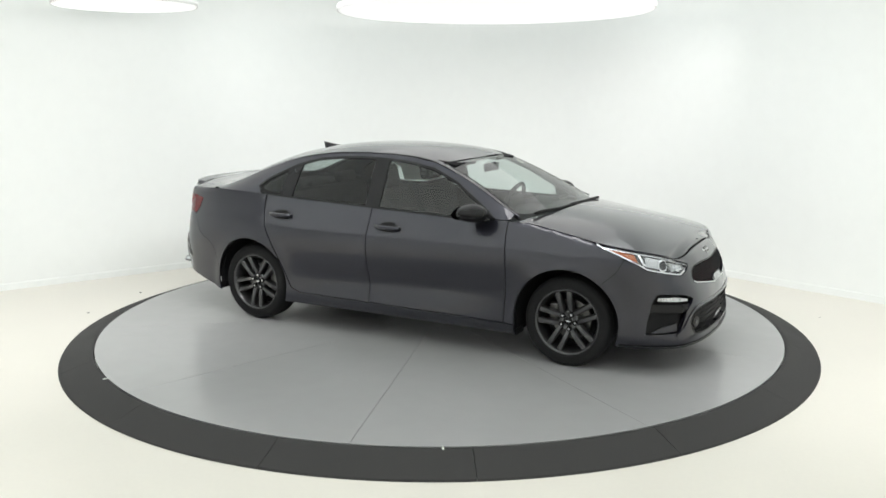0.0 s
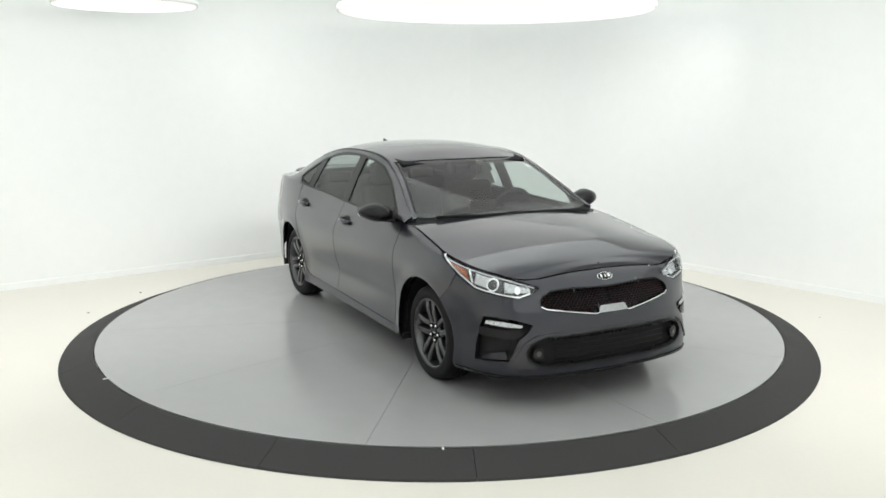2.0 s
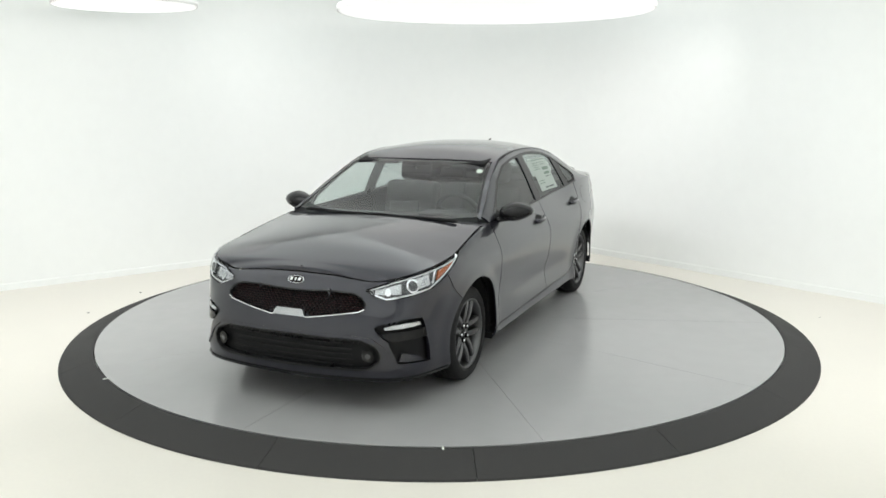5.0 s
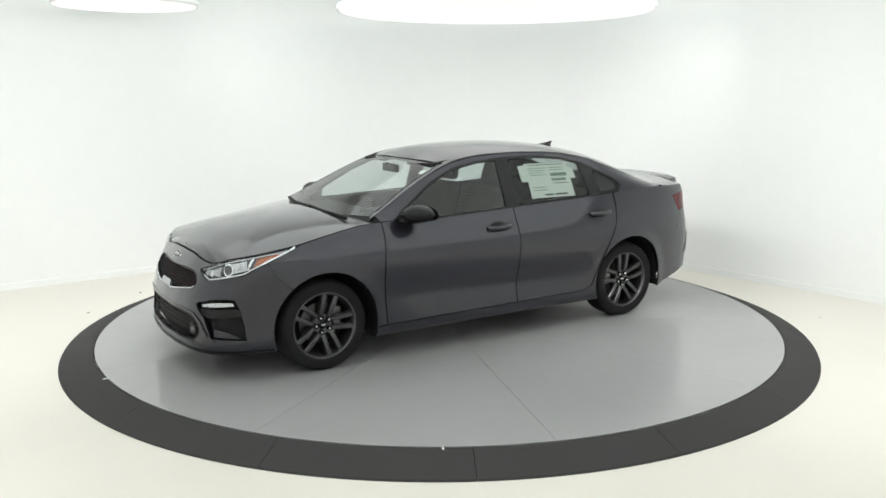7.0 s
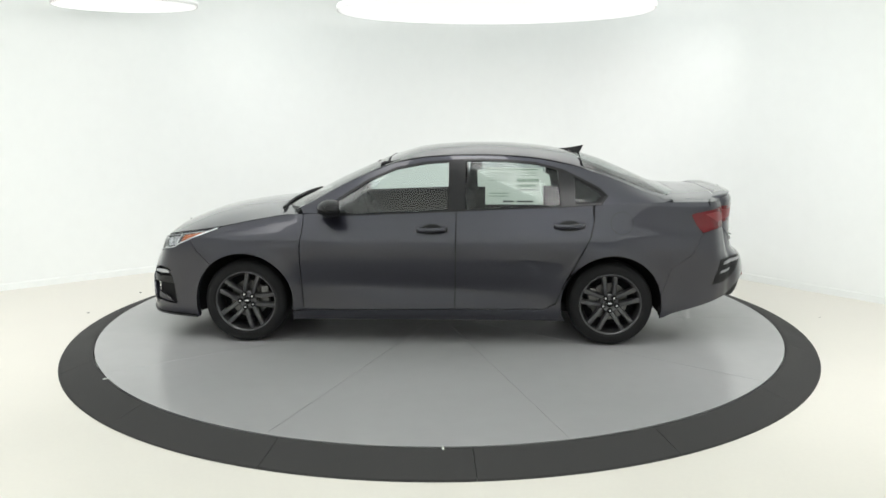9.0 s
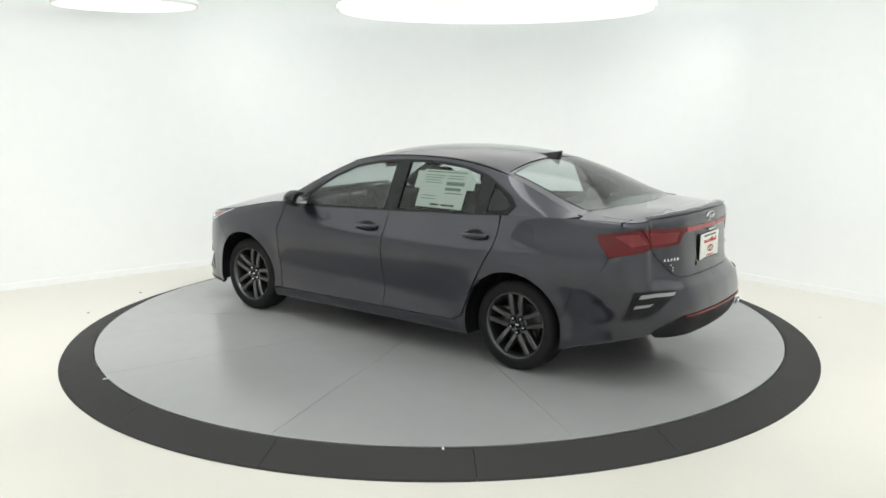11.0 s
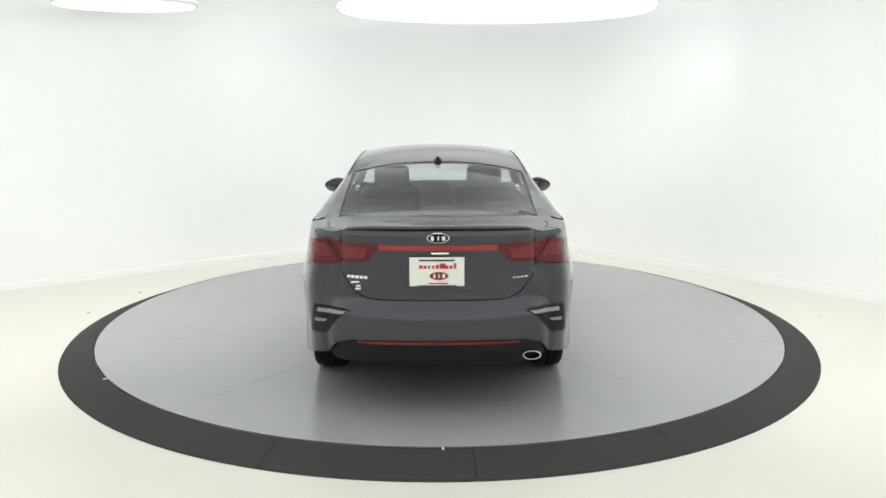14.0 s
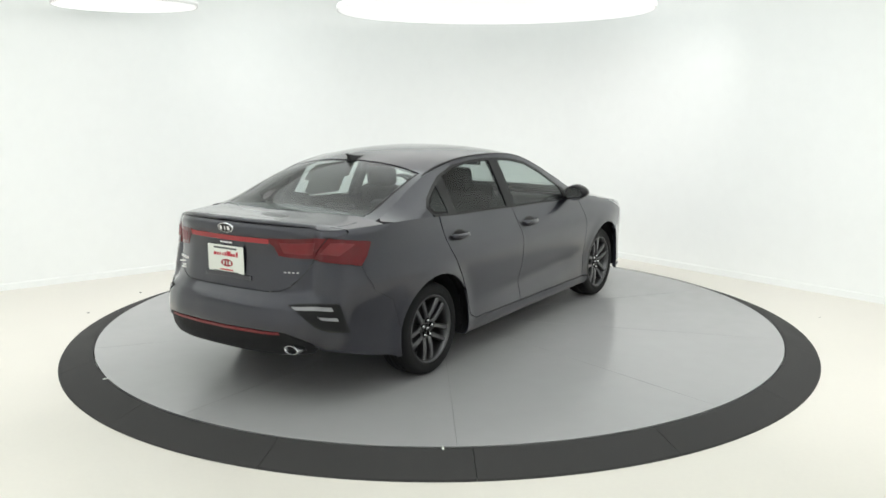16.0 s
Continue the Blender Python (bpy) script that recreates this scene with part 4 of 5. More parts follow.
def front_details():
    y = lambda pts: half(pts, sf)
    g_poly = y(GR_TOP) + y(GR_LOW)
    g = sheet("grille", g_poly, body, BLACK, car, "black wide grille with bright edge", sides=(1, -1), lift=-0.042, thick=0)
    # diamond cells with a red underside
    for m, dz, nm, lab in ((BLACK, 0.0, "grille_mesh", "black diamond grille mesh"), (RED_DARK, -0.0055, "grille_accent", "dark red accents in the mesh")):
        V, F = [], []
        for i in range(-2, 40):
            for j in range(0, 14):
                z0 = 0.53 + j * 0.0135
                s0 = S_FRONT - (i + (0.5 if j % 2 else 0)) * 0.027
                w, hgt = (0.0125, 0.0085) if dz == 0 else (0.012, 0.0035)
                c = [(s0 - w, z0 + dz), (s0, z0 + hgt + dz), (s0 + w, z0 + dz), (s0, z0 - hgt + dz)]
                if s0 > S_FRONT - 0.001 or not all(inside((min(p[0], S_FRONT - 1e-4), p[1]), g_poly) for p in c):
                    continue
                for sd in (1, -1):
                    b = len(V)
                    for (s, z), dp in zip(c + [(s0, z0 + dz)], (-0.02, -0.02, -0.02, -0.02, -0.008 if dz == 0 else -0.012)):
                        px, py, pz = body(s, z)
                        _, _, nx, ny = along(s)
                        V.append((px + nx * dp, sd * (py + ny * dp), pz))
                    F += [(b + k, b + (k + 1) % 4, b + 4) if sd < 0 else (b + (k + 1) % 4, b + k, b + 4) for k in range(4)]
        mesh_part(nm, V, F, m, g, lab, smooth=False)
    for sd in (1, -1):
        strip_on("chrome_strip", y(GR_LOW[:5]), 0.006, CHROME, g, "bright lower grille edge", (sd,), 0.002)
    sheet("chrome_plate", y([(0.0, 0.549), (0.112, 0.549), (0.108, 0.558), (0.094, 0.586), (0.085, 0.590), (0.0, 0.590)]), body, SATIN, g, "silver plate in the grille notch", sides=(1, -1), lift=0.003, thick=0.01, step=(0.03, 0.02))
    strip_on("upper_edge", y(GR_TOP + GR_LOW[:2]), 0.008, GLOSS, g, "dark upper grille edge", (1, -1), 0.001)
    # intake
    i_poly = y(IN_LOW) + y(IN_TOP)
    it = sheet("lower_intake", i_poly, body, BLACK, car, "black lower air intake with slats", sides=(1, -1), lift=-0.046, thick=0)
    strip_on("intake_frame", y(IN_LOW + IN_TOP), 0.014, BLACK, it, "black intake frame", (1, -1), 0.002, thick=0.03)
    for k in range(5):
        z = 0.285 + 0.032 * k
        lim = 0.42
        strip_on("slat", [(S_FRONT, z), (sf(0.2), z), (sf(lim), z)], 0.008, BLACK, it, "", (1, -1), -0.018)
    for sd in (1, -1):
        ring = disc_on("fog_bezel", sf(0.515), 0.345, 0.038, GLOSS, it, sd, -0.008, "round black bezel")
        disc_on("fog_glass", sf(0.515), 0.345, 0.016, LAMP_GREY, it, sd, -0.006, "small round silver lamp")
        v = sheet("corner_vent", y(FOG), body, BLACK, car, "black corner vent with lamp strip", sides=(sd,), lift=-0.044, thick=0)
        sheet("running_lamp", y([(0.612, 0.500), (0.606, 0.513), (0.66, 0.525), (0.72, 0.533), (0.782, 0.533), (0.786, 0.514), (0.70, 0.505)]), body, WHITE_LAMP, v, "frosted white lamp strip", sides=(sd,), lift=-0.003, thick=0.016, step=(0.02, 0.01))
        sheet("vent_fin", y([(0.60, 0.468), (0.62, 0.485), (0.80, 0.492), (0.806, 0.440), (0.66, 0.432), (0.635, 0.44)]), body, GLOSS, v, "gloss black fin", sides=(sd,), lift=-0.002, thick=0.016, step=(0.02, 0.01))
        sheet("vent_fin", y([(0.690, 0.312), (0.70, 0.36), (0.77, 0.335), (0.80, 0.296)]), body, PAINT, v, "grey lower fin", sides=(sd,), lift=-0.010, thick=0.01, step=(0.02, 0.02))
        headlight(sd)
    lip = [(S_FRONT, 0.207), (sf(0.4), 0.209), (sf(0.65), 0.207), (sx(1.9), 0.205), (sx(1.72), 0.204)]
    strip_on("splitter", lip, 0.016, GLOSS, car, "black splitter lip", (1, -1), 0.010, thick=0.03)
    badge(S_FRONT, 0.745, 1, "front_badge", 0.058, 0.026)
    ri = [(S_FRONT, 0.462), (sf(0.42), 0.458), (sf(0.53), 0.448), (sf(0.60), 0.398), (sf(0.65), 0.32), (sf(0.70), 0.275)]
    strip_on("intake_brow", ri, 0.016, PAINT, car, "raised brow round the intake", (1, -1), 0.007, thick=0.012)


def badge(s, z, front, name, ry, rz):
    """Oval badge: dark field, bright rim and bars."""
    x, y0, _ = body(s, z)
    x0, _, _ = body(s, z - 0.03)
    x1, _, _ = body(s, z + 0.03)
    tilt = math.atan2((x0 - x1) * (1 if front else -1), 0.06)
    m = Matrix.Translation((x + (0.001 if front else -0.005), 0, z)) @ pose(0, 0, 0, 0, -math.degrees(tilt) if front else math.degrees(tilt), 0 if front else 180)
    b = None
    for nm, k, h, mat in (("rim", 1.0, 0.004, CHROME), ("field", 0.90, 0.006, GLOSS)):
        bm = bmesh.new()
        n = 40
        lo = [bm.verts.new((-0.004, k * ry * math.cos(2 * math.pi * i / n), k * rz * math.sin(2 * math.pi * i / n))) for i in range(n)]
        hi = [bm.verts.new((h, 0.97 * k * ry * math.cos(2 * math.pi * i / n), 0.97 * k * rz * math.sin(2 * math.pi * i / n))) for i in range(n)]
        bm.faces.new(hi)
        for i in range(n):
            bm.faces.new((lo[i], lo[(i + 1) % n], hi[(i + 1) % n], hi[i]))
        o = part(name if nm == "rim" else nm, bm, mat, car if nm == "rim" else b, "oval badge with bright rim and bars" if nm == "rim" else "black field")
        if nm == "rim":
            b = o
            o.matrix_basis = m
    for yy, w in ((-0.5, 0.20), (0.0, 0.10), (0.45, 0.24)):
        part("bar", box_bm((0.003, w * ry * 1.3, rz * 0.85), (0.0068, yy * ry, 0), 0.001), CHROME, b)


def rear_details():
    r = lambda pts: half(pts, sr)
    for sd in (1, -1):
        outer = [at("x", -1.925, 0.972), at("x", -1.945, 0.98), at("r", 0.79, 1.004), at("r", 0.757, 1.013), at("r", 0.683, 0.890), at("r", 0.74, 0.876), at("r", 0.80, 0.858), at("x", -2.015, 0.841), at("x", -1.965, 0.893)]
        t = sheet("tail_light", outer, body, RED_LENS, car, "dark red wraparound tail light", sides=(sd,), lift=0.003, thick=0.03, step=(0.025, 0.02))
        sheet("inner_glow", [at("x", -2.04, 0.972), at("r", 0.79, 0.985), at("r", 0.762, 0.985), at("r", 0.725, 0.922), at("r", 0.78, 0.91)], body, RED_TRIM, t, "brighter red light guide", sides=(sd,), lift=0.0042, thick=0.002, step=(0.025, 0.02))
        inner = [at("r", 0.752, 1.012), at("r", 0.345, 1.010), at("r", 0.340, 0.985), at("r", 0.381, 0.961), at("r", 0.415, 0.908), at("r", 0.50, 0.899), at("r", 0.678, 0.889)]
        t2 = sheet("lid_light", inner, body, RED_LENS, car, "dark red light on the boot lid", sides=(sd,), lift=0.003, thick=0.02, step=(0.025, 0.02))
        sheet("inner_glow", [at("r", 0.70, 0.985), at("r", 0.42, 0.985), at("r", 0.45, 0.925), at("r", 0.655, 0.912)], body, RED_TRIM, t2, "brighter red light guide", sides=(sd,), lift=0.0042, thick=0.002, step=(0.025, 0.02))
        v = sheet("rear_vent", r(RFOG), body, BLACK, car, "black corner vent with frosted strips", sides=(sd,), lift=0.002, thick=0.012, step=(0.02, 0.02))
        sheet("frosted_strip", r([(0.558, 0.610), (0.533, 0.628), (0.64, 0.626), (0.748, 0.618), (0.754, 0.594), (0.64, 0.605)]), body, WHITE_TRIM, v, "frosted white reflector", sides=(sd,), lift=0.006, thick=0.005, step=(0.02, 0.02))
        sheet("frosted_strip", r([(0.69, 0.563), (0.764, 0.551), (0.769, 0.531), (0.71, 0.546)]), body, WHITE_TRIM, v, "frosted white reflector", sides=(sd,), lift=0.006, thick=0.005, step=(0.02, 0.02))
    strip_on("light_bar", [(S_REAR, 0.990), (sr(0.2), 0.990), (sr(0.345), 0.990)], 0.030, RED_BAR, car, "thin red light bar across the boot lid", (1, -1), 0.006, thick=0.01)
    badge(S_REAR, 1.048, 0, "rear_badge", 0.066, 0.030)
    # small third light and catch
    x = body(S_REAR, 0.97)[0]
    part("boot_catch", box_bm((0.02, 0.10, 0.012), (x - 0.012, -0.01, 0.962), 0.004), CHROME, car, "small bright catch")
    # plate
    x = body(S_REAR, 0.85)[0]
    p = part("dealer_plate", box_bm((0.006, 0.308, 0.165), (x - 0.012, 0.008, 0.857), 0.0025), PAPER, car, "white dealer plate with red printed shapes")
    part("plate_recess", box_bm((0.012, 0.40, 0.03), (x - 0.002, 0.0, 0.757), 0.005), PAINT, car)
    for dy, dz, w, h, m in ((0.008, 0.922, 0.20, 0.010, INK_DARK), (0.0, 0.790, 0.11, 0.008, INK_RED), (0.008, 0.778, 0.22, 0.005, INK_DARK)):
        part("printed_bar", box_bm((0.0015, w, h), (x - 0.0155, dy, dz)), m, p)
    for k, (w, h) in enumerate(((0.019, 0.020), (0.018, 0.018), (0.012, 0.018), (0.012, 0.018), (0.017, 0.022), (0.034, 0.030), (0.018, 0.018), (0.018, 0.018), (0.015, 0.030))):
        part("printed_bar", box_bm((0.0015, w, h), (x - 0.0155, 0.098 - 0.0232 * k - (0.006 if k > 4 else 0), 0.884 + (h - 0.018) / 2)), INK_RED, p)
    bm = bmesh.new()
    vs = [bm.verts.new((x - 0.0162, -0.004 + 0.052 * math.cos(2 * math.pi * i / 32), 0.833 + 0.023 * math.sin(2 * math.pi * i / 32))) for i in range(32)]
    bm.faces.new(vs)
    bmesh.ops.extrude_face_region(bm, geom=bm.faces[:])
    part("printed_oval", bm, INK_RED, p, "red oval")
    for k, w in ((-1, 0.012), (0, 0.008), (1, 0.016)):
        part("printed_bar", box_bm((0.001, w, 0.022), (x - 0.0168, -0.004 - 0.026 * k, 0.833)), PAPER, p)
    # name bars
    for k in range(5):
        s = sr(0.555 - 0.03 * k)
        px, py, pz = body(s, 0.815)
        part("letter_bar", box_bm((0.006, 0.020, 0.017), (px - 0.003, py, pz), 0.002), CHROME, car)
    for dy, dz, w in ((0.49, 0.787, 0.08), (0.48, 0.765, 0.035), (0.478, 0.750, 0.05)):
        px, py, pz = body(sr(dy), dz)
        part("letter_bar", box_bm((0.004, w, 0.010), (px - 0.002, py, pz), 0.001, pose(0, 0, 0, 0, 0, 12)), CHROME, car)
    for k in range(4):
        px, py, pz = body(sr(0.46 + 0.028 * k), 0.812)
        part("letter_bar", box_bm((0.004, 0.018, 0.010), (px - 0.002, -py, pz), 0.001), SATIN, car)
    # exhaust
    ex = lathe_bm([(0.033, 0.0), (0.038, -0.003), (0.038, -0.006), (0.037, -0.12), (0.030, -0.12), (0.030, -0.004)], 36, "Z", True)
    m = pose(-2.365, -0.53, 0.376, 0, -90, 0) @ Matrix.Diagonal((0.72, 1.45, 1, 1))
    part("exhaust_tip", moved(ex, m), SATIN, car, "oval chrome exhaust tip", True)
    part("exhaust_pipe", moved(lathe_bm([(0.0, -0.05), (0.031, -0.05), (0.031, -0.3), (0.0, -0.3)], 24, "Z"), m), DARK, car, "dark pipe")


def glass_and_trim():
    dlo = spline([p for p in DLO[1:-2]])
    up = lambda x: float(dlo(x))
    low = lambda x: float(TOP_Z(sx(x))) + 0.012
    n = 14
    xs = lambda a, b: [a + (b - a) * k / n for k in range(n + 1)]
    fg = [(x, up(x) - 0.010) for x in xs(-0.155, 0.66)] + [(x, low(x)) for x in xs(0.66, -0.155)]
    rg = [(x, up(x) - 0.010) for x in xs(-0.95, -0.29)] + [(x, low(x)) for x in xs(-0.29, -0.975)]
    qg = [(-1.105, up(-1.105) - 0.026), (-1.088, up(-1.088) - 0.032), (-1.084, low(-1.084) + 0.022), (-1.10, low(-1.10) + 0.013), (-1.225, low(-1.225) + 0.016), (-1.254, 1.088), (-1.258, 1.108), (-1.24, 1.132)]
    bp = [(-0.16, up(-0.16)), (-0.16, low(-0.16) - 0.01), (-0.285, low(-0.285) - 0.01), (-0.285, up(-0.285))]
    cd = [(-0.955, up(-0.955)), (-0.98, low(-0.98) - 0.01), (-1.083, low(-1.083) - 0.01), (-1.083, up(-1.083))]
    qf = [(-1.085, up(-1.085) - 0.002), (-1.085, low(-1.085) - 0.01), (-1.25, low(-1.25) - 0.008), (-1.285, 1.075), (-1.302, 1.11), (-1.25, 1.158), (-1.128, 1.22)]
    sail = [(0.665, low(0.665) - 0.01), (0.66, up(0.66) - 0.005), (0.74, 1.02), (0.80, 0.978), (0.79, low(0.79) - 0.012)]
    for sd in (1, -1):
        w = sheet("front_side_window", fg, side, GLASS, car, "tinted side window", sides=(sd,), lift=-0.006, thick=0, step=(0.06, 0.06))
        sheet("rear_side_window", rg, side, GLASS_DARK, car, "tinted side window", sides=(sd,), lift=-0.006, thick=0, step=(0.06, 0.06))
        sheet("quarter_window", qg, side, GLASS_DARK, car, "small tinted quarter window", sides=(sd,), lift=-0.004, thick=0, step=(0.06, 0.06))
        sheet("quarter_window_frame", qf, side, BLACK, car, "black moulded frame", sides=(sd,), lift=-0.010, thick=0.012, step=(0.04, 0.04))
        sheet("b_pillar", bp, side, GLOSS, car, "gloss black pillar", sides=(sd,), lift=0.002, thick=0.03, step=(0.06, 0.06))
        sheet("window_divider", cd, side, GLOSS, car, "black divider", sides=(sd,), lift=0.0, thick=0.02, step=(0.06, 0.06))
        sheet("mirror_sail", sail, side, BLACK, car, "black corner patch", sides=(sd,), lift=0.0, thick=0.01, step=(0.06, 0.06))
        strip_on("window_trim", [(x, z - 0.005) for x, z in DLO[1:]], 0.018, GLOSS, car, "black window surround", (sd,), 0.002, side)
        strip_on("belt_trim", [(x, float(TOP_Z(sx(x))) + 0.004) for x in np.linspace(0.80, -1.27, 30).tolist()], 0.014, GLOSS, car, "black belt moulding", (sd,), 0.005, side, 0.012)
        strip_on("roof_moulding", [(x, 0.985) for x in np.linspace(0.25, -1.16, 24).tolist()], 0.018, BLACK, car, "black roof ditch moulding", (sd,), 0.002, top)
        mirror(sd)
    # cowl and frit bands
    cw = [(1.17 - 0.2 * abs(v) ** 2.2, v) for v in np.linspace(-0.98, 0.98, 21)] + [(1.04 - 0.2 * abs(v) ** 2.2, v) for v in np.linspace(0.98, -0.98, 21)]
    sheet("cowl", [(float(a), float(b)) for a, b in cw], top, BLACK, car, "black cowl tray", lift=-0.02, step=(0.05, 0.06), fine=0.04)
    for nm, pts, w in (("windscreen_border", [(0.345 - 0.05 * abs(v) ** 2, v) for v in np.linspace(-0.90, 0.90, 25)], 0.022), ("rear_window_border", [(-1.165, v) for v in np.linspace(-0.93, 0.93, 25)], 0.02),
                       ("rear_window_border", [(-1.862 + 0.17 * abs(v) ** 3, v) for v in np.linspace(-0.87, 0.87, 25)], 0.03)):
        strip_on(nm, [(float(a), float(b)) for a, b in pts], w, GLOSS, car, "black glass border", (1,), -0.004, top, 0)
    for sd in (1, -1):
        strip_on("windscreen_border", [(a, sd * b) for a, b in ((0.33, 0.925), (0.5, 0.932), (0.7, 0.94), (0.90, 0.95))], 0.025, GLOSS, car, "black glass border", (1,), 0.001, top, 0)
        strip_on("rear_window_border", [(a, sd * b) for a, b in ((-1.17, 0.928), (-1.3, 0.919), (-1.45, 0.905), (-1.6, 0.887), (-1.74, 0.868))], 0.022, GLOSS, car, "black glass border", (1,), 0.001, top, 0)
    # wipers
    for pts in ([(1.085, 0.62), (1.10, 0.2), (1.085, -0.05)], [(1.02, -0.60), (1.085, -0.30), (1.10, 0.05)]):
        P = []
        for k in range(15):
            u = k / 14 * (len(pts) - 1)
            i = min(int(u), len(pts) - 2)
            xx, yy = (between(pts[i][j], pts[i + 1][j], u - i) for j in (0, 1))
            q = top(xx, yy / float(RAIL_Y(xx)))
            P.append((q[0], q[1], q[2] + 0.011))
        part("wiper", tube_bm(P, 0.009, 8, 1.3), BLACK, car, "black wiper", True)
    # shark fin
    bm = bmesh.new()
    prof = []
    for k in range(11):
        u = k / 10
        x = -1.01 - 0.175 * u
        base = top(x, 0)[2] - 0.008
        h = 0.008 + 0.062 * (u ** 1.4) * (1 if u < 0.97 else 0.96)
        w = 0.004 + 0.034 * math.sin(math.pi * (0.1 + 0.75 * u))
        prof.append([(x, -w, base), (x, -w * 0.35, base + h * 0.7), (x - 0.03 * u, 0, base + h), (x, w * 0.35, base + h * 0.7), (x, w, base)])
    vs = [[bm.verts.new(p) for p in row] for row in prof]
    for a, b in zip(vs, vs[1:]):
        for i in range(4):
            bm.faces.new((a[i], a[i + 1], b[i + 1], b[i]))
    bm.faces.new(vs[0]), bm.faces.new(vs[-1][::-1])
    bmesh.ops.recalc_face_normals(bm, faces=bm.faces)
    part("antenna", bm, BLACK, car, "black shark-fin antenna", True)
    # window label on the left rear glass
    for nm, pts, lift in (("window_label", [(-0.43, 1.045), (-0.85, 1.045), (-0.85, 1.30), (-0.43, 1.303)], -0.014), ("window_label", [(-0.375, 1.17), (-0.91, 1.18), (-0.90, 1.255), (-0.80, 1.303), (-0.37, 1.29)], -0.018)):
        w = sheet(nm, pts, side, PAPER, car, "white paper window label with printed lines", lift=lift, thick=0.001, step=(0.08, 0.08))
        if lift == -0.014:
            for x0, x1, z0, z1, m in ((-0.66, -0.82, 1.20, 1.225, INK), (-0.66, -0.80, 1.165, 1.185, INK), (-0.67, -0.82, 1.145, 1.150, INK_DARK), (-0.46, -0.82, 1.285, 1.292, INK), (-0.46, -0.63, 1.262, 1.267, INK), (-0.46, -0.62, 1.245, 1.25, INK),
                                      (-0.46, -0.60, 1.228, 1.233, INK), (-0.46, -0.62, 1.211, 1.216, INK), (-0.66, -0.8, 1.262, 1.267, INK), (-0.66, -0.8, 1.245, 1.25, INK), (-0.56, -0.64, 1.060, 1.072, INK_DARK), (-0.66, -0.78, 1.060, 1.072, INK_DARK), (-0.46, -0.6, 1.1, 1.105, INK), (-0.46, -0.6, 1.12, 1.125, INK)):
                sheet("printed_line", [(x0, z0), (x1, z0), (x1, z1), (x0, z1)], side, m, w, lift=-0.0125, thick=0, step=(0.08, 0.08))
    sheet("windscreen_sticker", [(0.40, 0.80), (0.40, 0.87), (0.45, 0.87), (0.45, 0.80)], top, PAPER, car, "small white sticker inside the windscreen", lift=-0.006, thick=0.001, step=(0.05, 0.05))


def mirror(sd):
    bm = bmesh.new()
    bmesh.ops.create_uvsphere(bm, u_segments=28, v_segments=16, radius=1.0)
    for v in bm.verts:
        x, y, z = v.co
        w = 0.112 if y > 0 else 0.12
        sx_, sz_ = 0.105 * (1 - 0.18 * max(y, 0)), 0.072 * (1 - 0.25 * max(y, 0))
        x = x * sx_ + (0.01 if x > 0 else 0.0)
        if x < -0.045:
            x = -0.045 - 0.1 * (abs(x) - 0.045)
        zz = z * sz_ * (1.0 if z > 0 else 0.85)
        v.co = (0.665 + x - 0.05 * y * 0.5, sd * (0.905 + y * w), 1.018 + zz + 0.008 * y)
    if sd < 0:
        bmesh.ops.reverse_faces(bm, faces=bm.faces)
    m = part("door_mirror", bm, GLOSS, car, "gloss black door mirror", True)
    bm = bmesh.new()
    vs = [bm.verts.new((0.616 - 0.025 * (math.cos(a)), sd * (0.905 + 0.088 * math.cos(a)), 1.018 + 0.048 * math.sin(a))) for a in [2 * math.pi * k / 28 for k in range(28)]]
    bm.faces.new(vs)
    part("mirror_glass", moved(bm, Matrix.Translation((-0.03, 0, 0))), CHROME, m, "silver mirror glass")
    part("mirror_foot", tube_bm([(0.750, sd * 0.765, 0.965), (0.730, sd * 0.80, 0.968), (0.700, sd * 0.85, 0.975), (0.680, sd * 0.88, 0.985)], 0.03, 10, 0.6), GLOSS, m, "black mirror foot", True)
    part("indicator", tube_bm([(0.740, sd * 0.84, 1.008), (0.750, sd * 0.90, 1.011), (0.725, sd * 0.97, 1.016), (0.690, sd * 1.0, 1.02)], 0.0035, 6, 0.7), SATIN, m, "thin clear indicator strip", True)


# ---- car: interior ----
def seat(x, y, name):
    s = part(name, box_bm((0.5, 0.5, 0.18), (x + 0.1, y, 0.46), 0.05, pose(0, 0, 0, 0, -6), 3), FABRIC, car, "black fabric seat", True)
    part("backrest", box_bm((0.14, 0.48, 0.62), (x - 0.24, y, 0.80), 0.05, pose(0, 0, 0, 0, -17), 3), FABRIC, s, "", True)
    part("headrest", box_bm((0.10, 0.27, 0.18), (x - 0.37, y, 1.195), 0.04, pose(0, 0, 0, 0, -10), 3), FABRIC, s, "", True)
    for dy in (-0.06, 0.06):
        part("headrest_post", tube_bm([(x - 0.33, y + dy, 1.06), (x - 0.36, y + dy, 1.14)], 0.007), SATIN, s)


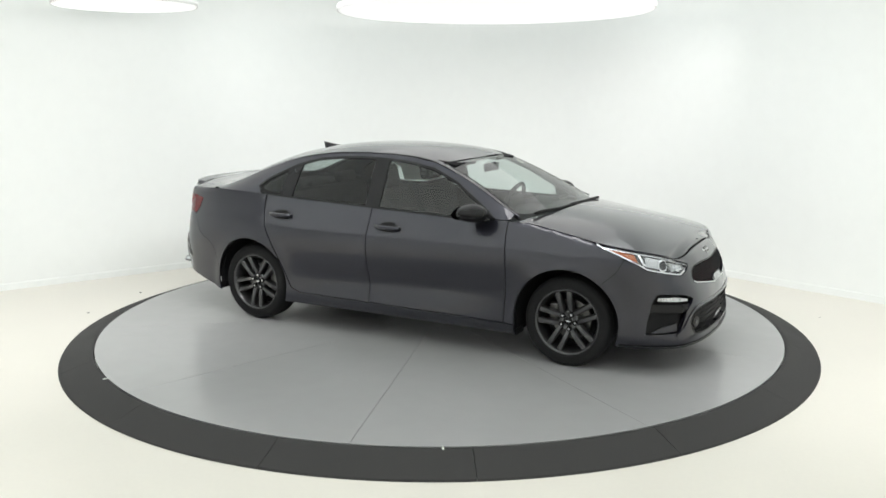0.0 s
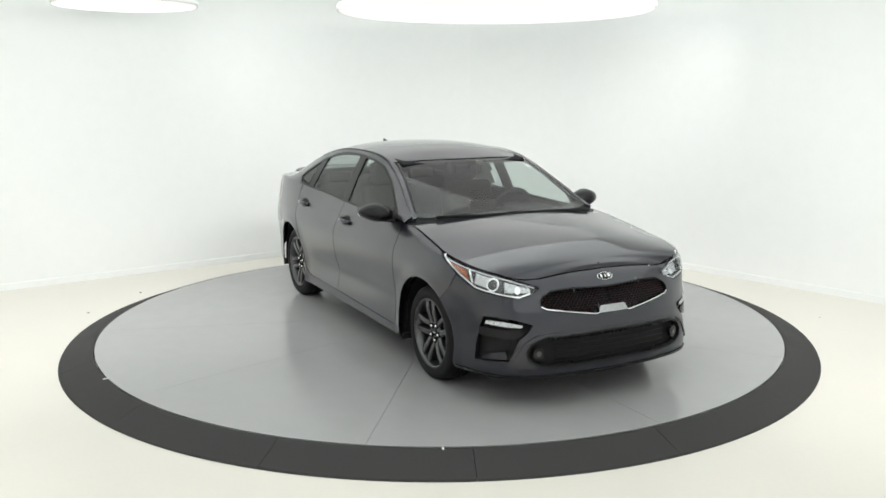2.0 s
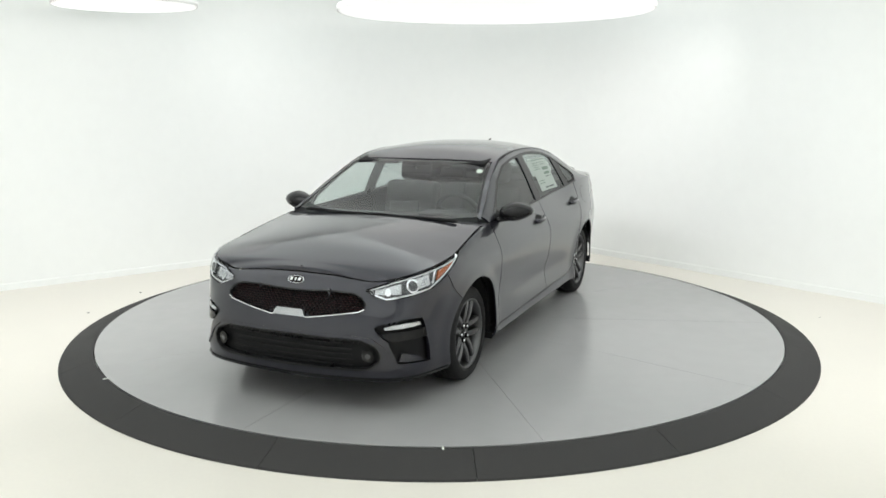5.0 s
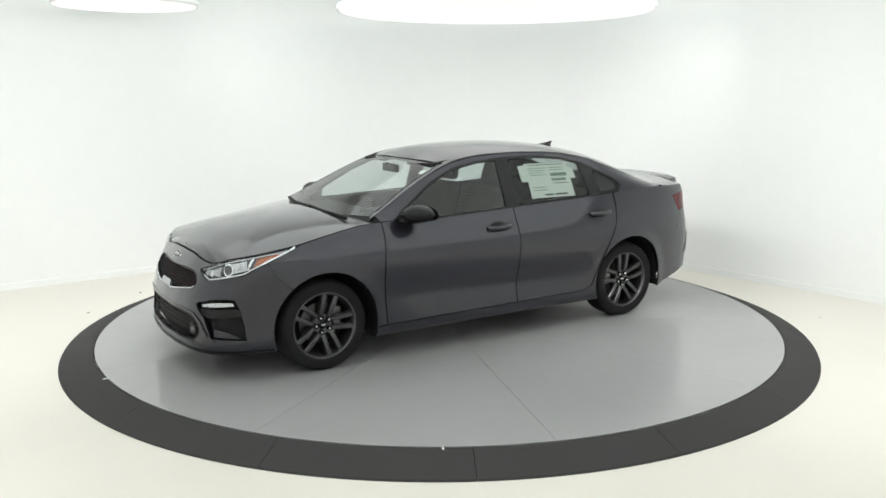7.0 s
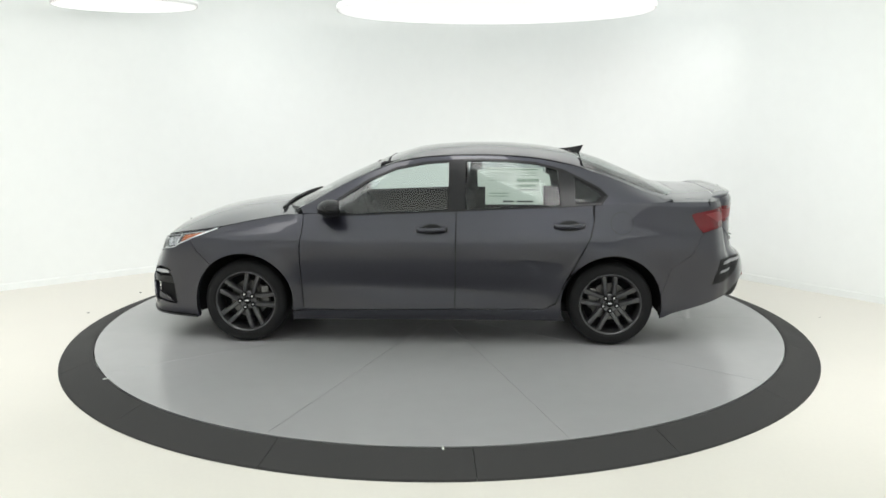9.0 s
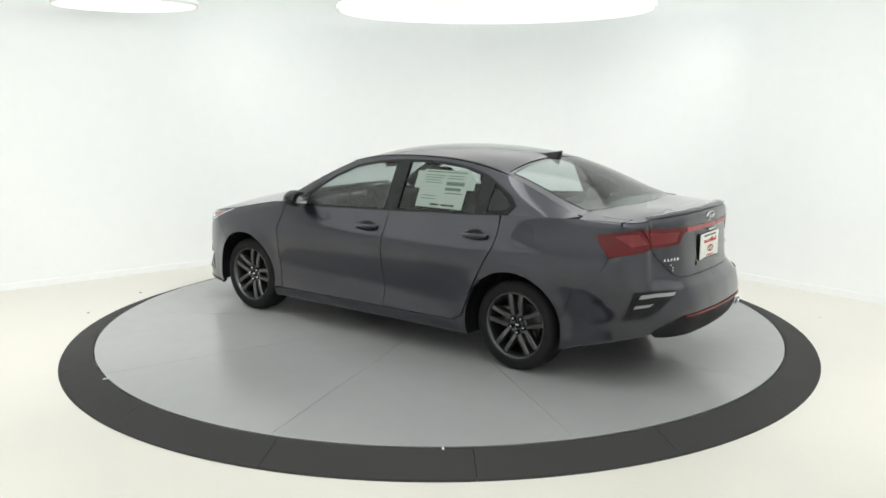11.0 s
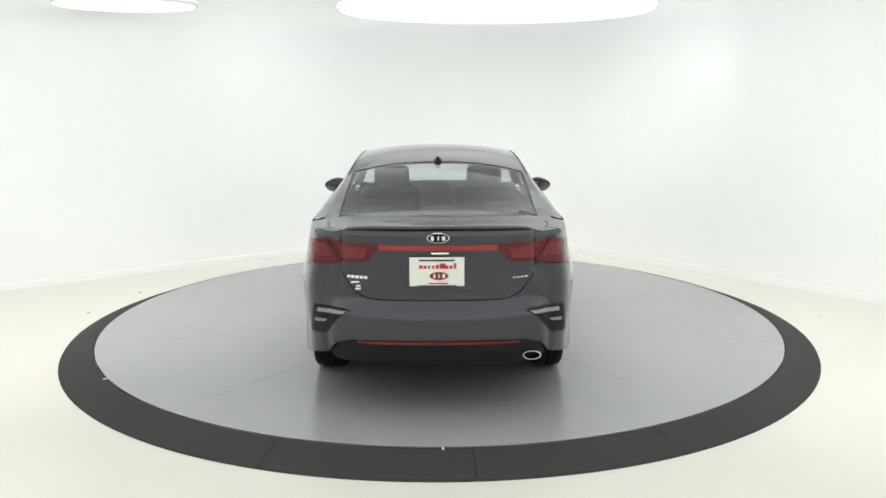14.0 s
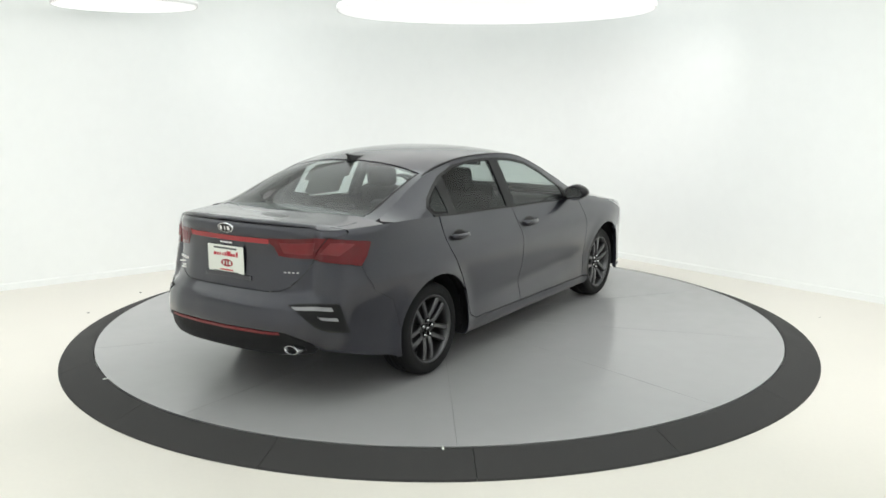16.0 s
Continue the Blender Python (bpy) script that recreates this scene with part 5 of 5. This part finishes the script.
def interior():
    seat(0.02, 0.36, "front_seat")
    seat(0.02, -0.36, "front_seat")
    b = part("rear_bench", box_bm((0.5, 1.3, 0.2), (-0.85, 0, 0.47), 0.06, None, 3), FABRIC, car, "black fabric rear bench", True)
    part("backrest", box_bm((0.14, 1.3, 0.58), (-1.17, 0, 0.76), 0.05, pose(0, 0, 0, 0, -22), 3), FABRIC, b, "", True)
    for y in (-0.42, 0.0, 0.42):
        part("headrest", box_bm((0.09, 0.25, 0.11 if y else 0.07), (-1.29, y, 1.075 if y else 1.045), 0.03, pose(0, 0, 0, 0, -12), 3), FABRIC, b, "", True)
    bm = box_bm((0.5, 1.24, 0.02), (-1.55, 0, 1.035), 0.005)
    part("parcel_shelf", bm, FABRIC, car, "black parcel shelf")
    d = part("dashboard", box_bm((0.48, 1.40, 0.20), (0.84, 0, 0.855), 0.06, pose(0, 0, 0, 0, 4), 3), DASH, car, "black dashboard", True)
    part("binnacle", box_bm((0.2, 0.36, 0.08), (0.68, 0.36, 0.955), 0.03, None, 3), DASH, d, "", True)
    part("screen", box_bm((0.02, 0.24, 0.13), (0.62, 0.0, 0.985), 0.008, pose(0, 0, 0, 0, -10)), GLOSS, d, "dark upright screen")
    for k, (y, w) in enumerate(((0.36, 0.02), (-0.36, 0.02))):
        part("air_vent", box_bm((0.02, 0.12, 0.05), (0.605, y * 1.6, 0.90), 0.01), SATIN, d)
    sw = moved(lathe_bm([(0.172 + 0.017 * math.cos(a), 0.017 * math.sin(a)) for a in [2 * math.pi * k / 10 for k in range(10)]], 40, "Z", True), pose(0.43, 0.36, 0.94, 0, -66))
    w = part("steering_wheel", sw, DASH, car, "black steering wheel", True)
    part("wheel_boss", box_bm((0.06, 0.16, 0.11), (0.45, 0.36, 0.935), 0.02, pose(0, 0, 0, 0, 24)), DASH, w)
    for t in (-20, 200, 90):
        a = radians(t)
        part("wheel_spoke", tube_bm([(0.445, 0.36, 0.935), (0.43 + 0.165 * math.sin(a) * 0.4 * -1, 0.36 + 0.165 * math.cos(a), 0.94 - 0.165 * math.sin(a) * 0.91)], 0.014, 8), DASH, w)
    part("centre_console", box_bm((0.9, 0.22, 0.3), (0.2, 0, 0.45), 0.04), DASH, car, "dark centre console")
    m = part("rear_view_mirror", box_bm((0.03, 0.24, 0.065), (0.40, 0, 1.265), 0.012), BLACK, car, "black rear-view mirror")
    part("mirror_stem", tube_bm([(0.41, 0, 1.27), (0.43, 0, 1.30)], 0.012), BLACK, m)
    for y in (-0.36, 0.36):
        part("sun_visor", box_bm((0.16, 0.36, 0.02), (0.28, y, 1.325), 0.006, pose(0, 0, 0, 0, 12)), FABRIC, car, "folded dark sun visor")


front_details()
rear_details()
glass_and_trim()
interior()
TURN_ROWS = [(0, -28.4), (2, -62.5), (3.5, -88.2), (6.5, -140.0), (9, -182.9), (11.5, -227.06), (14, -269.85), (16, -304.1)]
OFFSET = (0.058, 0.0143)


def motions():
    ts = [k * 0.5 for k in range(33)]
    turn = spline([(a, b) for a, b in TURN_ROWS])
    rows = [(t, pose(0, 0, 0, 0, 0, float(turn(t)))) for t in ts]
    walk(deck, rows)
    walk(car, [(t, m @ pose(*OFFSET, 0)) for t, m in rows])


motions()
